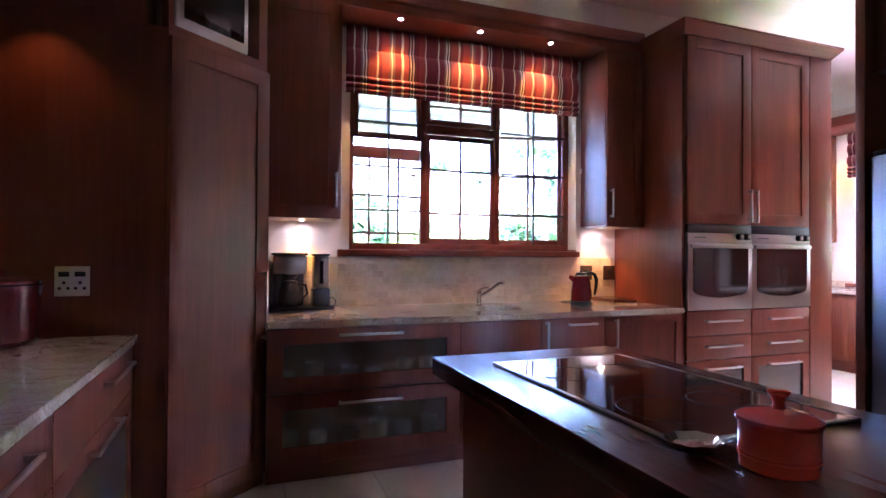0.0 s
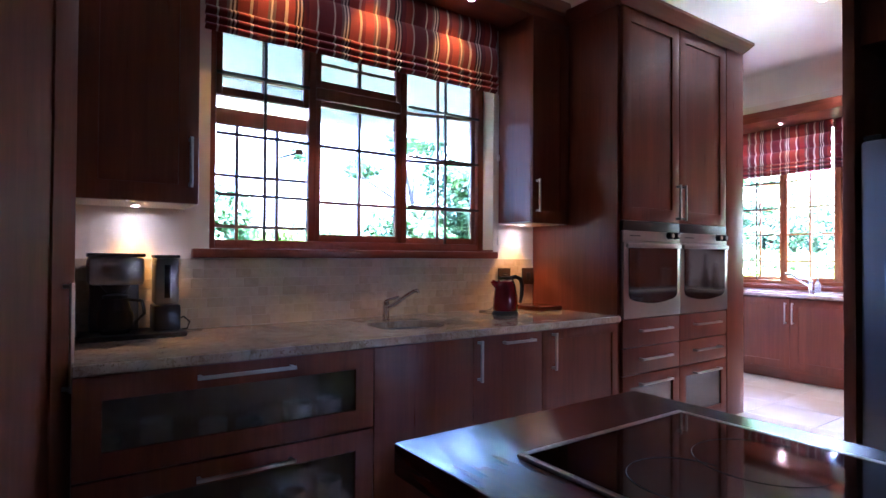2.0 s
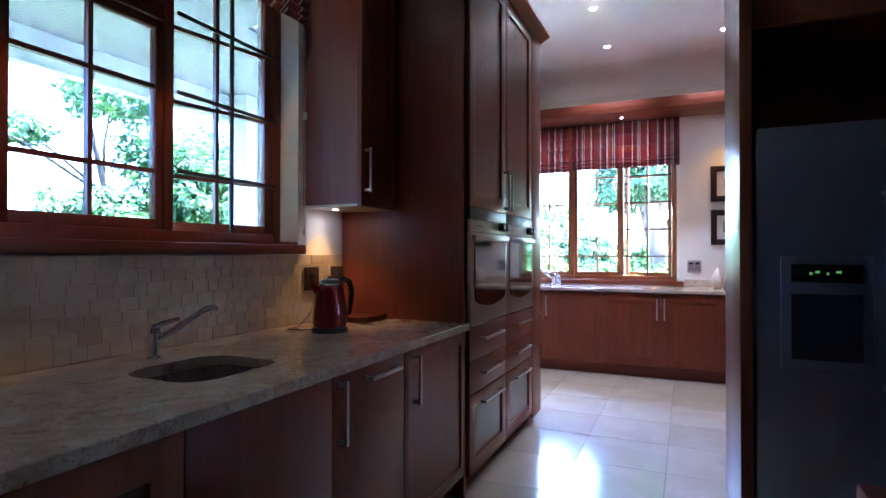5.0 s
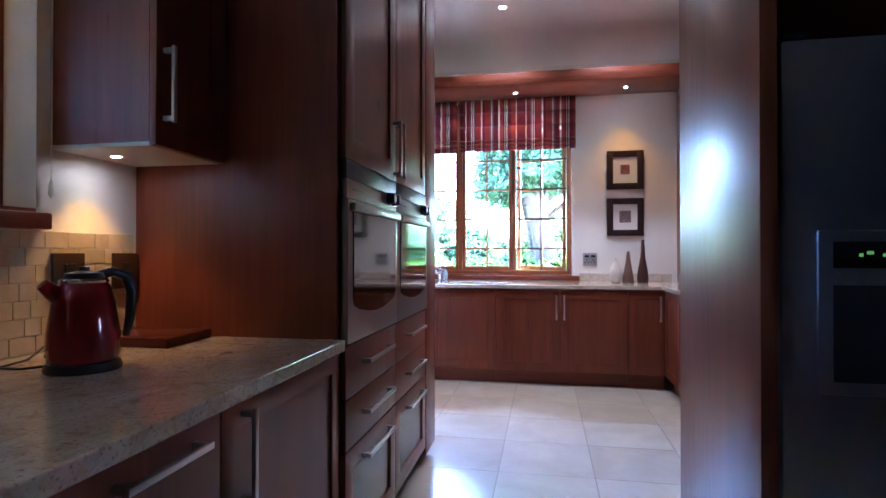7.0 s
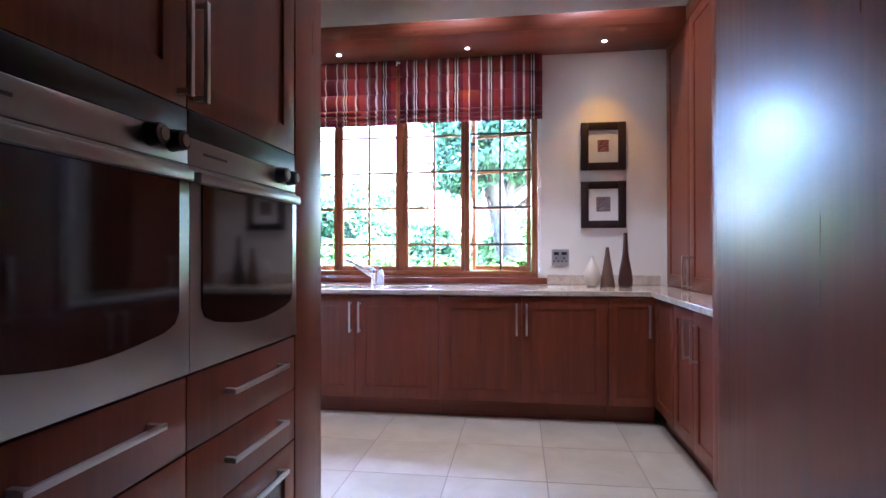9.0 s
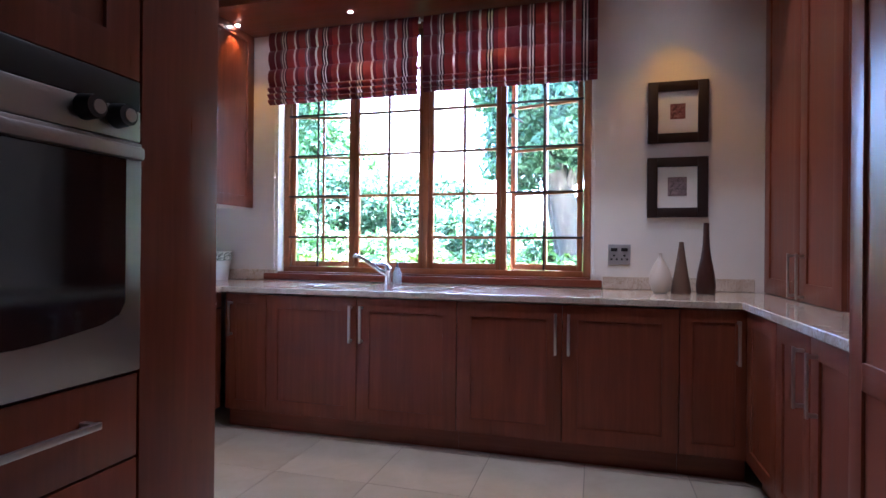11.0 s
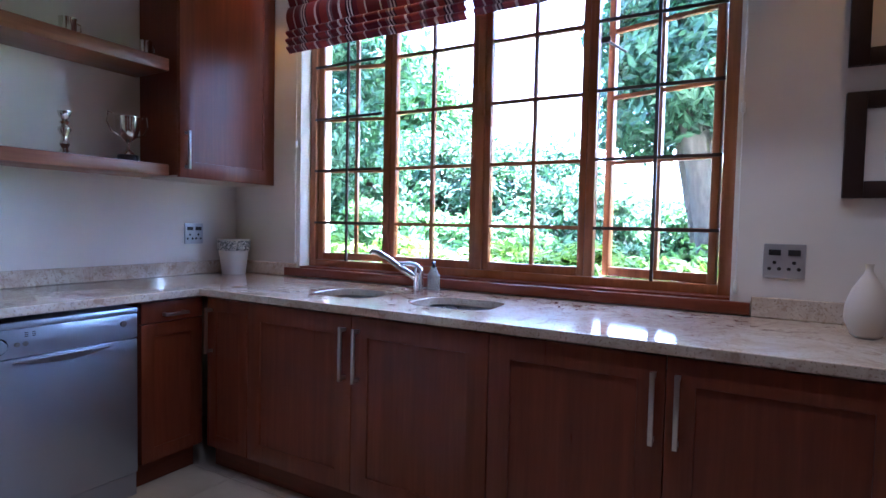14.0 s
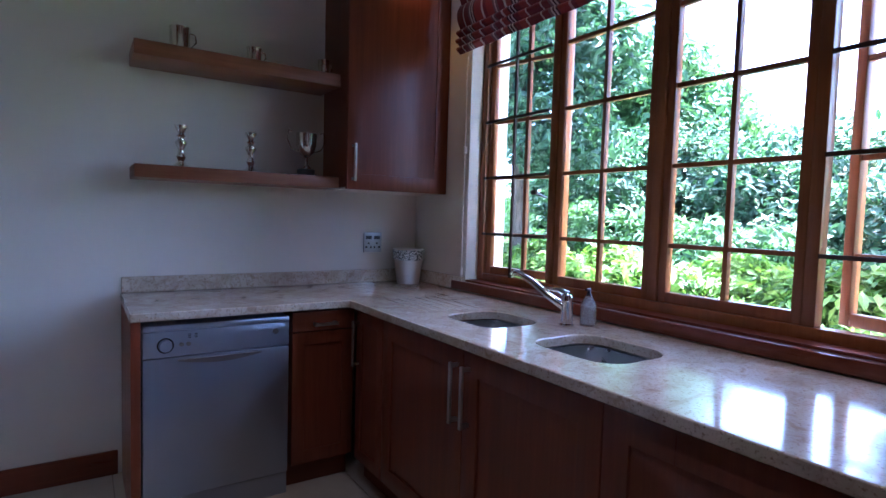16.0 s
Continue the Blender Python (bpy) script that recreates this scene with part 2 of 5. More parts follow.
def foliage(name, a, b_, c):
    """Leaves that shine a little and let sunlight glow through."""
    m, n, l, b = shader(name, b_, 0.58)
    ge = n.new("ShaderNodeNewGeometry")
    col = ramp(n, l, ge.outputs["Random Per Island"], [(0.0, a), (0.5, b_), (1.0, c)])
    l.new(col, b.inputs["Base Color"])
    tr, mx = n.new("ShaderNodeBsdfTranslucent"), n.new("ShaderNodeMixShader")
    l.new(mix(n, l, 1.0, col, (1.2, 1.25, 0.7), "MULTIPLY"), tr.inputs["Color"])
    mx.inputs[0].default_value = 0.38
    l.new(b.outputs[0], mx.inputs[1]), l.new(tr.outputs[0], mx.inputs[2])
    l.new(mx.outputs[0], n["Material Output"].inputs[0])
    return m


LEAF_DARK = foliage("dark_leaves", (0.022, 0.055, 0.026), (0.045, 0.10, 0.05), (0.09, 0.165, 0.085))
LEAF_MID = foliage("mid_leaves", (0.035, 0.085, 0.028), (0.07, 0.145, 0.05), (0.13, 0.22, 0.085))
LEAF_LIME = foliage("lime_leaves", (0.06, 0.12, 0.012), (0.105, 0.19, 0.022), (0.18, 0.26, 0.04))
BLOSSOM = foliage("white_blossom", (0.42, 0.43, 0.38), (0.52, 0.52, 0.47), (0.60, 0.59, 0.54))
BARK, bn, bl, bb = shader("bark", (0.085, 0.065, 0.05), 0.9)
bf = noise_tex(bn, bl, coords(bn, bl, (6, 6, 1.5)), 5, 6, 0.65)
bl.new(ramp(bn, bl, bf, [(0.3, (0.035, 0.026, 0.020)), (0.7, (0.13, 0.105, 0.08))]), bb.inputs["Base Color"])
bump(bn, bl, bb, bf, 0.6, 0.02)
EARTH, en, el, eb = shader("grass_ground", (0.09, 0.13, 0.03), 0.95)
ef = noise_tex(en, el, coords(en, el, (1, 1, 1)), 1.2, 8, 0.7)
el.new(ramp(en, el, ef, [(0.3, (0.10, 0.085, 0.05)), (0.5, (0.075, 0.115, 0.035)), (0.7, (0.12, 0.15, 0.055))]), eb.inputs["Base Color"])

# Unseen veranda floor, darkened to cut light bounced into the kitchen.
TERRACE = paint("bounce_cutting_paving", (0.13, 0.10, 0.08), 0.85, 0.4)
# White soffit darkened: the shade under the roof is put into its colour.
SOFFITSHADE = paint("shaded_soffit", (0.33, 0.33, 0.335))
# Bright reflector tone for an unseen slab that throws sunlight indoors.
BOUNCESLAB = paint("bounce_slab", (0.62, 0.60, 0.56), 0.85, 0.4)


# ---- building blocks ----
def box(bm, x0, y0, z0, x1, y1, z1, bevel=0.0):
    """An axis-aligned block added to bm, its edges rounded by bevel metres."""
    r = bmesh.ops.create_cube(bm, size=1)
    vs = r["verts"]
    bmesh.ops.transform(bm, verts=vs, matrix=Matrix.Translation(((x0 + x1) / 2, (y0 + y1) / 2, (z0 + z1) / 2)) @ Matrix.Diagonal((abs(x1 - x0), abs(y1 - y0), abs(z1 - z0), 1)))
    if bevel:
        es = list({e for v in vs for e in v.link_edges})
        bmesh.ops.bevel(bm, geom=es, offset=bevel, segments=2, affect="EDGES", profile=0.5)
    return bm


def block(*a, bevel=0.0):
    return box(bmesh.new(), *a, bevel=bevel)


def rod(bm, p, q, r, seg=10, r2=None):
    """A round bar from p to q."""
    p, q = Vector(p), Vector(q)
    d = q - p
    m = Matrix.Translation((p + q) / 2) @ d.to_track_quat("Z", "Y").to_matrix().to_4x4()
    bmesh.ops.create_cone(bm, cap_ends=True, segments=seg, radius1=r, radius2=r if r2 is None else r2, depth=d.length, matrix=m)
    return bm


def lathe(bm, profile, seg=28, cx=0.0, cy=0.0):
    """A turned shape from (radius, height) pairs."""
    rings = []
    for r, z in profile:
        rings.append([bm.verts.new((cx + max(r, 0.0004) * math.cos(2 * math.pi * i / seg), cy + max(r, 0.0004) * math.sin(2 * math.pi * i / seg), z)) for i in range(seg)])
    for a, b in zip(rings, rings[1:]):
        for i in range(seg):
            bm.faces.new((a[i], a[(i + 1) % seg], b[(i + 1) % seg], b[i]))
    bm.faces.new(rings[0][::-1]), bm.faces.new(rings[-1])
    bmesh.ops.recalc_face_normals(bm, faces=bm.faces)
    return bm


def tube(bm, pts, r, seg=10, close=False):
    """A bent round bar along points."""
    pts = [Vector(p) for p in pts]
    rings = []
    for i, p in enumerate(pts):
        d = (pts[min(i + 1, len(pts) - 1)] - pts[max(i - 1, 0)]).normalized()
        up = Vector((0, 0, 1)) if abs(d.z) < 0.9 else Vector((1, 0, 0))
        s = d.cross(up).normalized()
        u = s.cross(d)
        rr = r[i] if isinstance(r, (list, tuple)) else r
        rings.append([bm.verts.new(p + rr * (math.cos(2 * math.pi * k / seg) * s + math.sin(2 * math.pi * k / seg) * u)) for k in range(seg)])
    for a, b in zip(rings, rings[1:]):
        for i in range(seg):
            bm.faces.new((a[i], a[(i + 1) % seg], b[(i + 1) % seg], b[i]))
    bm.faces.new(rings[0][::-1]), bm.faces.new(rings[-1])
    bmesh.ops.recalc_face_normals(bm, faces=bm.faces)
    return bm


def mesh_of(name, bm, material, smooth=None):
    me = bpy.data.meshes.new(name)
    bm.to_mesh(me)
    bm.free()
    me.materials.append(material)
    if smooth:
        me.polygons.foreach_set("use_smooth", [True] * len(me.polygons))
        me.set_sharp_from_angle(angle=radians(smooth))
    return me


def part(name, bm, material, parent, label="", smooth=40):
    ob = new(name, mesh_of(name, bm, material, smooth))
    ob.parent = parent
    return tagged(ob, label)


def thing(name, x, y, z, rz, label, category, group="", kind=""):
    """An empty at a thing's base; local -y is its front."""
    ob = new(name)
    ob.empty_display_size = 0.1
    ob.matrix_world = pose(x, y, z, 0, 0, rz)
    return tagged(ob, label, category, group, kind)


def solid(name, bm, material, label, category="", kind="", smooth=40, group=""):
    ob = new(name, mesh_of(name, bm, material, smooth))
    return tagged(ob, label, category, group, kind)


def handle_bm(x, z, length, upright, y=0.0, out=0.027, w=0.014):
    """A square D-shaped bar handle standing off a front at y."""
    bm = bmesh.new()
    h = length / 2
    if upright:
        box(bm, x - w / 2, y - out - 0.010, z - h, x + w / 2, y - out, z + h, bevel=0.0015)
        for s in (-1, 1):
            box(bm, x - w / 2, y - out - 0.001, z + s * (h - 0.012) - 0.0065, x + w / 2, y, z + s * (h - 0.012) + 0.0065)
    else:
        box(bm, x - h, y - out - 0.010, z - w / 2, x + h, y - out, z + w / 2, bevel=0.0015)
        for s in (-1, 1):
            box(bm, x + s * (h - 0.012) - 0.0065, y - out - 0.001, z - w / 2, x + s * (h - 0.012) + 0.0065, y, z + w / 2)
    return bm


def shaker_bm(x0, x1, z0, z1, stile=0.075, t=0.022, y=0.0):
    """The joined stiles and rails of a framed front. Its face lies at y - t."""
    g, bm = 0.0015, bmesh.new()
    x0, x1, z0, z1 = x0 + g, x1 - g, z0 + g, z1 - g
    s = stile
    loops = []
    for yy in (y - t, y):
        for a, b, c, d in ((x0, x1, z0, z1), (x0 + s, x1 - s, z0 + s, z1 - s)):
            loops.append([bm.verts.new(v) for v in ((a, yy, c), (b, yy, c), (b, yy, d), (a, yy, d))])
    fo, fi, bo, bi = loops
    for p, q in ((fo, fi), (bi, bo), (fi, bi), (bo, fo)):
        for i in range(4):
            j = (i + 1) % 4
            bm.faces.new((p[i], p[j], q[j], q[i]))
    bmesh.ops.recalc_face_normals(bm, faces=bm.faces)
    es = [e for e in bm.edges if e.calc_length() > s * 1.6 and all(abs(v.co.y - (y - t)) < 1e-5 for v in e.verts)]
    bmesh.ops.bevel(bm, geom=es, offset=0.0022, segments=2, affect="EDGES", profile=0.5)
    return bm


def panel_bm(x0, x1, z0, z1, stile=0.075, t=0.022, inset=0.009, y=0.0):
    return block(x0 + stile - 0.002, y - t + inset, z0 + stile - 0.002, x1 - stile + 0.002, y - 0.003, z1 - stile + 0.002)


def slab_bm(x0, x1, z0, z1, t=0.022, y=0.0):
    g = 0.0015
    return block(x0 + g, y - t, z0 + g, x1 - g, y, z1 - g, bevel=0.002)


def carcass(th, w, d, z0, z1, plinth=0.12, set_back=0.05):
    """Body of a cabinet behind its front at y=0, with a plinth."""
    part("body", block(0.001, 0.001, z0, w - 0.001, d, z1), CHERRY, th)
    if plinth:
        part("plinth", block(0.0, set_back, 0, w, set_back + 0.018, plinth), CHERRY_X, th)


def front_door(th, x0, x1, z0, z1, hx=None, hz=None, hl=0.2, upright=True, stile=0.075, name="door", mid=None, out=0.027):
    d = part(name, shaker_bm(x0, x1, z0, z1, stile), CHERRY, th)
    part("panel", panel_bm(x0, x1, z0, z1, stile), CHERRY, d)
    if mid:
        part("mid_rail", block(x0 + stile, -0.0216, mid - stile / 2, x1 - stile, 0.0, mid + stile / 2, bevel=0.0018), CHERRY_X, d)
    if hx is not None:
        part("handle", handle_bm(hx, hz, hl, upright, -0.022, out), HANDLE, d, "satin nickel bar handle")
    return d


def front_slab(th, x0, x1, z0, z1, hx, hz, hl, name="drawer"):
    d = part(name, slab_bm(x0, x1, z0, z1), CHERRY, th)
    part("handle", handle_bm(hx, hz, hl, False, -0.022), HANDLE, d, "satin nickel bar handle")
    return d


def front_glass(th, x0, x1, z0, z1, hx, hz, hl, stile=0.075):
    d = part("drawer", shaker_bm(x0, x1, z0, z1, stile), CHERRY, th)
    part("glass_panel", block(x0 + stile - 0.002, -0.013, z0 + stile - 0.002, x1 - stile + 0.002, -0.008, z1 - stile + 0.002), FROST, d, "frosted glass panel")
    part("handle", handle_bm(hx, hz, hl, False, -0.022), HANDLE, d, "satin nickel bar handle")
    return d


# ---- large structure ----
KW, SE, SN, CEILZ = 3.82, 6.93, 5.0, 3.40      # kitchen window wall, scullery window wall and shelf wall, ceiling
TOP = 0.90                                     # worktop height


def wall_x(name, x0, x1, y0, y1, hole=None, label="plain cream painted plaster wall"):
    """A wall along x, with an opening (x0, x1, z0, z1) through it."""
    bm = bmesh.new()
    if hole:
        a, b, c, d = hole
        box(bm, x0, y0, 0, a, y1, CEILZ), box(bm, b, y0, 0, x1, y1, CEILZ), box(bm, a, y0, 0, b, y1, c), box(bm, a, y0, d, b, y1, CEILZ)
    else:
        box(bm, x0, y0, 0, x1, y1, CEILZ)
    return solid(name, bm, WALL, label, "wall", "structure", None)


def wall_y(name, y0, y1, x0, x1, hole=None, label="plain cream painted plaster wall"):
    bm = bmesh.new()
    if hole:
        a, b, c, d = hole
        box(bm, x0, y0, 0, x1, a, CEILZ), box(bm, x0, b, 0, x1, y1, CEILZ), box(bm, x0, a, 0, x1, b, c), box(bm, x0, a, d, x1, b, CEILZ)
    else:
        box(bm, x0, y0, 0, x1, y1, CEILZ)
    return solid(name, bm, WALL, label, "wall", "structure", None)


wall_x("wall_north", -1.35, 4.42, KW, KW + 0.27, (0.70, 2.57, 1.30, 2.80), "cream plaster wall round the kitchen window")
wall_y("wall_west", -2.90, KW, -1.35, -1.10)
wall_x("wall_south", -1.10, 3.60, -2.90, -2.65, (3.05, 3.28, 1.4, 2.0), "darkened plaster wall with an opening to daylight")
wall_y("wall_fridge", -2.90, 0.80, 3.60, 3.78)
wall_x("wall_scullery_south", 3.78, SE, 0.55, 0.80)
wall_y("wall_larder", 0.80, 1.36, 3.95, 4.185)
wall_y("wall_scullery_west", KW + 0.27, SN, 4.17, 4.42, None, "plain cream plaster wall behind the oven cupboards")
# Unseen walls darkened to umber so less light bounces about the kitchen.
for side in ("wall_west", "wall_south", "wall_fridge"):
    bpy.data.objects[side].data.materials[0] = BOUNCECUT
wall_x("wall_scullery_north", 4.17, SE + 0.27, SN, SN + 0.25, None, "smooth cream wall behind the open shelves")
wall_y("wall_east", 0.55, SN, SE, SE + 0.27, (2.113, 4.43, 0.955, 2.80), "cream plaster wall round the scullery window")
solid("ceiling", block(-1.35, -2.90, CEILZ, SE + 0.27, 5.25, CEILZ + 0.12), CEIL, "white painted plaster ceiling", "ceiling", "structure", None)


def cove(name, p, q, inward, r=0.30):
    """A hollow plaster cove between wall and ceiling, along p to q."""
    bm = bmesh.new()
    p, q, i = Vector((*p, 0)), Vector((*q, 0)), Vector((*inward, 0))
    prof = [(0.0, CEILZ - 0.002)] + [(r - r * math.cos(a), CEILZ - r + r * math.sin(a)) for a in [k * math.pi / 2 / 8 for k in range(9)]]
    prof = [(d + 0.001, min(z, CEILZ - 0.002)) for d, z in prof]
    ra = [bm.verts.new(p + i * d + Vector((0, 0, z))) for d, z in prof]
    rb = [bm.verts.new(q + i * d + Vector((0, 0, z))) for d, z in prof]
    for k in range(len(prof)):
        j = (k + 1) % len(prof)
        bm.faces.new((ra[k], ra[j], rb[j], rb[k]))
    bm.faces.new(ra), bm.faces.new(rb[::-1])
    bmesh.ops.recalc_face_normals(bm, faces=bm.faces)
    return solid(name, bm, CEIL, "white hollow plaster ceiling cove", "cornice", "structure", 60)


cove("trim_cove_east", (SE, 0.80), (SE, SN), (-1, 0))
cove("trim_cove_north", (4.42, SN), (SE, SN), (0, -1))
cove("trim_cove_south", (3.78, 0.80), (SE, 0.80), (0, 1))
solid("floor", block(-1.35, -2.90, -0.10, SE + 0.27, 5.25, -0.003), GROUT, "cream square ceramic floor tiles with thin dark joints", "floor", "structure", None)
solid("baseboard", block(4.425, SN - 0.018, 0.0, 5.245, SN - 0.001, 0.12, bevel=0.004), CHERRY_X, "dark reddish wooden skirting board", "baseboard", "structure")


def holes_slab(outer, holes, z0, z1):
    """A slab of that outline with holes through it."""
    bm = bmesh.new()
    edges = []
    for loop in [outer, *holes]:
        vs = [bm.verts.new((x, y, z1)) for x, y in loop]
        edges += [bm.edges.new((vs[i], vs[(i + 1) % len(vs)])) for i in range(len(vs))]
    bmesh.ops.triangle_fill(bm, use_beauty=True, edges=edges)
    r = bmesh.ops.extrude_face_region(bm, geom=list(bm.faces))
    bmesh.ops.translate(bm, verts=[v for v in r["geom"] if isinstance(v, bmesh.types.BMVert)], vec=(0, 0, z0 - z1))
    bmesh.ops.recalc_face_normals(bm, faces=bm.faces)
    return bm


def round_rect(cx, cy, w, d, r, seg=6):
    pts = []
    for sx, sy, a0 in ((1, 1, 0), (-1, 1, 90), (-1, -1, 180), (1, -1, 270)):
        for k in range(seg + 1):
            a = radians(a0 + 90 * k / seg)
            pts.append((cx + sx * (w / 2 - r) + r * math.cos(a), cy + sy * (d / 2 - r) + r * math.sin(a)))
    return pts


def soften(ob, width=0.004):
    m = ob.modifiers.new("rounding", "BEVEL")
    m.width, m.segments, m.limit_method, m.angle_limit = width, 2, "ANGLE", radians(50)
    return ob


def basin(cx, cy, w, d, r, label):
    """An undermounted steel sink bowl with a drain."""
    th = thing("sink", cx, cy, TOP - 0.039, 0, label, "sink")
    bm = bmesh.new()
    levels = [(0.006, -0.001, r), (0.0, -0.002, r), (-0.012, -0.12, r * 0.9), (-0.045, -0.155, r * 0.7), (-0.10, -0.160, r * 0.4)]
    rings = []
    for grow, z, rr in levels:
        rings.append([bm.verts.new((x, y, z)) for x, y in round_rect(0, 0, w + 2 * grow, d + 2 * grow, max(rr, 0.01))])
    for a, b in zip(rings, rings[1:]):
        for i in range(len(a)):
            j = (i + 1) % len(a)
            bm.faces.new((a[i], a[j], b[j], b[i]))
    bm.faces.new(rings[-1])
    bmesh.ops.recalc_face_normals(bm, faces=bm.faces)
    for f in bm.faces:
        f.normal_flip()
    part("bowl", bm, SINK, th, "", 60)
    part("drain", lathe(bmesh.new(), [(0.034, -0.159), (0.034, -0.156), (0.024, -0.157), (0.001, -0.158)], 20), CHROME, th)
    return th


SK = (1.605, 3.395, 0.37, 0.33)
kitchen_top = holes_slab([(0.125, 3.034), (2.953, 3.034), (2.953, KW - 0.002), (0.125, KW - 0.002)], [round_rect(*SK, 0.10)], TOP - 0.038, TOP)
soften(solid("worktop", kitchen_top, GRANITE, "polished cream granite worktop with brown flecks", "worktop", "", 30))
basin(*SK, 0.10, "small round-cornered steel sink under the kitchen worktop")
FX = 6.19                                       # front edge of the scullery worktop below the window
SA, SB = (6.525, 3.68, 0.29, 0.33), (6.53, 3.125, 0.31, 0.36)
outline = [(5.258, 4.36), (FX, 4.36), (FX, 1.395), (5.036, 1.395), (5.036, 0.802), (SE - 0.002, 0.802), (SE - 0.002, SN - 0.002), (5.258, SN - 0.002)]
soften(solid("worktop", holes_slab(outline, [round_rect(*SA, 0.09), round_rect(*SB, 0.09)], TOP - 0.036, TOP), GRANITE, "polished cream granite worktop running round the scullery", "worktop", "", 30))
basin(*SA, 0.09, "small steel sink bowl beside the drainer grooves")
basin(*SB, 0.09, "larger steel sink bowl beside the mixer tap")
soften(solid("worktop", block(-1.098, -1.2, TOP - 0.038, -0.44, 2.756, TOP), GRANITE, "polished cream granite worktop beside the corner cupboard", "worktop", "", 30))
up = bmesh.new()
box(up, 5.262, SN - 0.022, TOP + 0.001, SE - 0.024, SN - 0.002, TOP + 0.08)
soften(solid("upstand", up, GRANITE, "low cream granite upstand along the shelf wall", "upstand"))
soften(solid("upstand", block(SE - 0.022, 4.44, TOP + 0.001, SE - 0.002, SN - 0.024, TOP + 0.08), GRANITE, "short granite upstand beside the window sill", "upstand"))
soften(solid("upstand", block(SE - 0.022, 1.16, TOP + 0.001, SE - 0.002, 2.04, TOP + 0.08), GRANITE, "low brownish granite upstand behind the vases", "upstand"))
drain = thing("drainer", 6.52, 4.12, TOP, 0, "shallow drainer ridges on the granite beside the sink", "drainer")
for k in range(6):
    part("ridge", block(-0.16 + k * 0.055, -0.19 - 0.006 * k, 0.0002, -0.152 + k * 0.055, 0.19, 0.0022, bevel=0.0008), GRANITE, drain)


# ---- windows ----
def bars(bm, x0, x1, z0, z1, cols, rows, w, y0, y1):
    for c in cols:
        box(bm, c - w / 2, y0, z0, c + w / 2, y1, z1)
    for r in rows:
        box(bm, x0, y0 + 0.001, r - w / 2, x1, y1 - 0.001, r + w / 2)
    return bm


def sash(win, x0, x1, z0, z1, ncol, rows, hinge=None, angle=0.0, mat=None, top=0.036, y=0.012, glazing=None):
    """A glazed casement with bars and a pane to each light; hinge 'l' or 'r'."""
    mat = mat or WINWOOD
    w = x1 - x0
    bm = bmesh.new()
    st = 0.032
    box(bm, 0, 0, z0, st, 0.04, z1, bevel=0.003), box(bm, w - st, 0, z0, w, 0.04, z1, bevel=0.003)
    box(bm, st, 0.001, z0, w - st, 0.039, z0 + 0.042, bevel=0.003), box(bm, st, 0.001, z1 - top, w - st, 0.039, z1, bevel=0.003)
    cols = [st + (w - 2 * st) * (k + 1) / ncol for k in range(ncol - 1)]
    bars(bm, st, w - st, z0 + 0.042, z1 - top, cols, rows, 0.017, 0.006, 0.032)
    s = part("sash", bm, mat, win)
    xs, zs = [st, *cols, w - st], [z0 + 0.042, *rows, z1 - top]
    for a, b in zip(xs, xs[1:]):
        for c, d in zip(zs, zs[1:]):
            p = part("pane", block(a - 0.002, 0.018, c - 0.002, b + 0.002, 0.021, d + 0.002), glazing or PANE, s)
            p.visible_shadow = glazing is not None
    m = Matrix.Translation((x0, y, 0))
    if hinge == "l":
        m = Matrix.Translation((x0, y + 0.04, 0)) @ Matrix.Rotation(radians(angle), 4, "Z") @ Matrix.Translation((0, -0.04, 0))
    if hinge == "r":
        m = Matrix.Translation((x1, y + 0.04, 0)) @ Matrix.Rotation(radians(-angle), 4, "Z") @ Matrix.Translation((-w, -0.04, 0))
    s.matrix_basis = m
    return s


def stay(win, x, z, y, dx):
    """A casement stay arm."""
    bm = bmesh.new()
    rod(bm, (x, y, z), (x + dx, y + 0.14, z - 0.02), 0.006, 8)
    box(bm, x - 0.02, y - 0.008, z - 0.012, x + 0.02, y + 0.006, z + 0.012, bevel=0.002)
    part("stay", bm, BRONZE, win, "black iron window stay")


def reveal_frame(win, w, h, mullions, mat, d=0.058):
    bm = bmesh.new()
    box(bm, 0.001, 0, 0.001, 0.05, d, h - 0.001, bevel=0.004), box(bm, w - 0.05, 0, 0.001, w - 0.001, d, h - 0.001, bevel=0.004)
    box(bm, 0.05, 0.001, 0.001, w - 0.05, d - 0.001, 0.05, bevel=0.004), box(bm, 0.05, 0.001, h - 0.05, w - 0.05, d - 0.001, h - 0.001, bevel=0.004)
    part("window_frame", bm, mat, win)
    for x in mullions:
        part("mullion", block(x - 0.021, 0.002, 0.05, x + 0.021, d - 0.002, h - 0.05, bevel=0.006), mat, win)


# Darker cherry stands in for the frame being seen against the light.
BACKLITWOOD = CHERRY
win1 = thing("window_1", 0.70, 3.93, 1.30, 0, "three-light wooden cottage window with open casements and burglar bars", "window", "", "structure")
W1, H1, M1 = 1.87, 1.50, (0.586, 1.209)
reveal_frame(win1, W1, H1, M1, BACKLITWOOD)
rows1 = [0.292, 0.617, 0.942, 1.267]
part("transom", block(0.608, 0.003, 0.893, 1.187, 0.056, 0.961, bevel=0.006), BACKLITWOOD, win1)
sash(win1, 0.609, 1.186, 0.05, 0.889, 2, [0.283, 0.62], mat=BACKLITWOOD, glazing=DIMPANE)
sash(win1, 0.609, 1.186, 0.965, 1.45, 2, [1.11], mat=BACKLITWOOD, top=0.03, glazing=DIMPANE)
sash(win1, 0.052, 0.564, 0.83, 1.45, 2, rows1[2:], mat=BACKLITWOOD, glazing=DIMPANE)
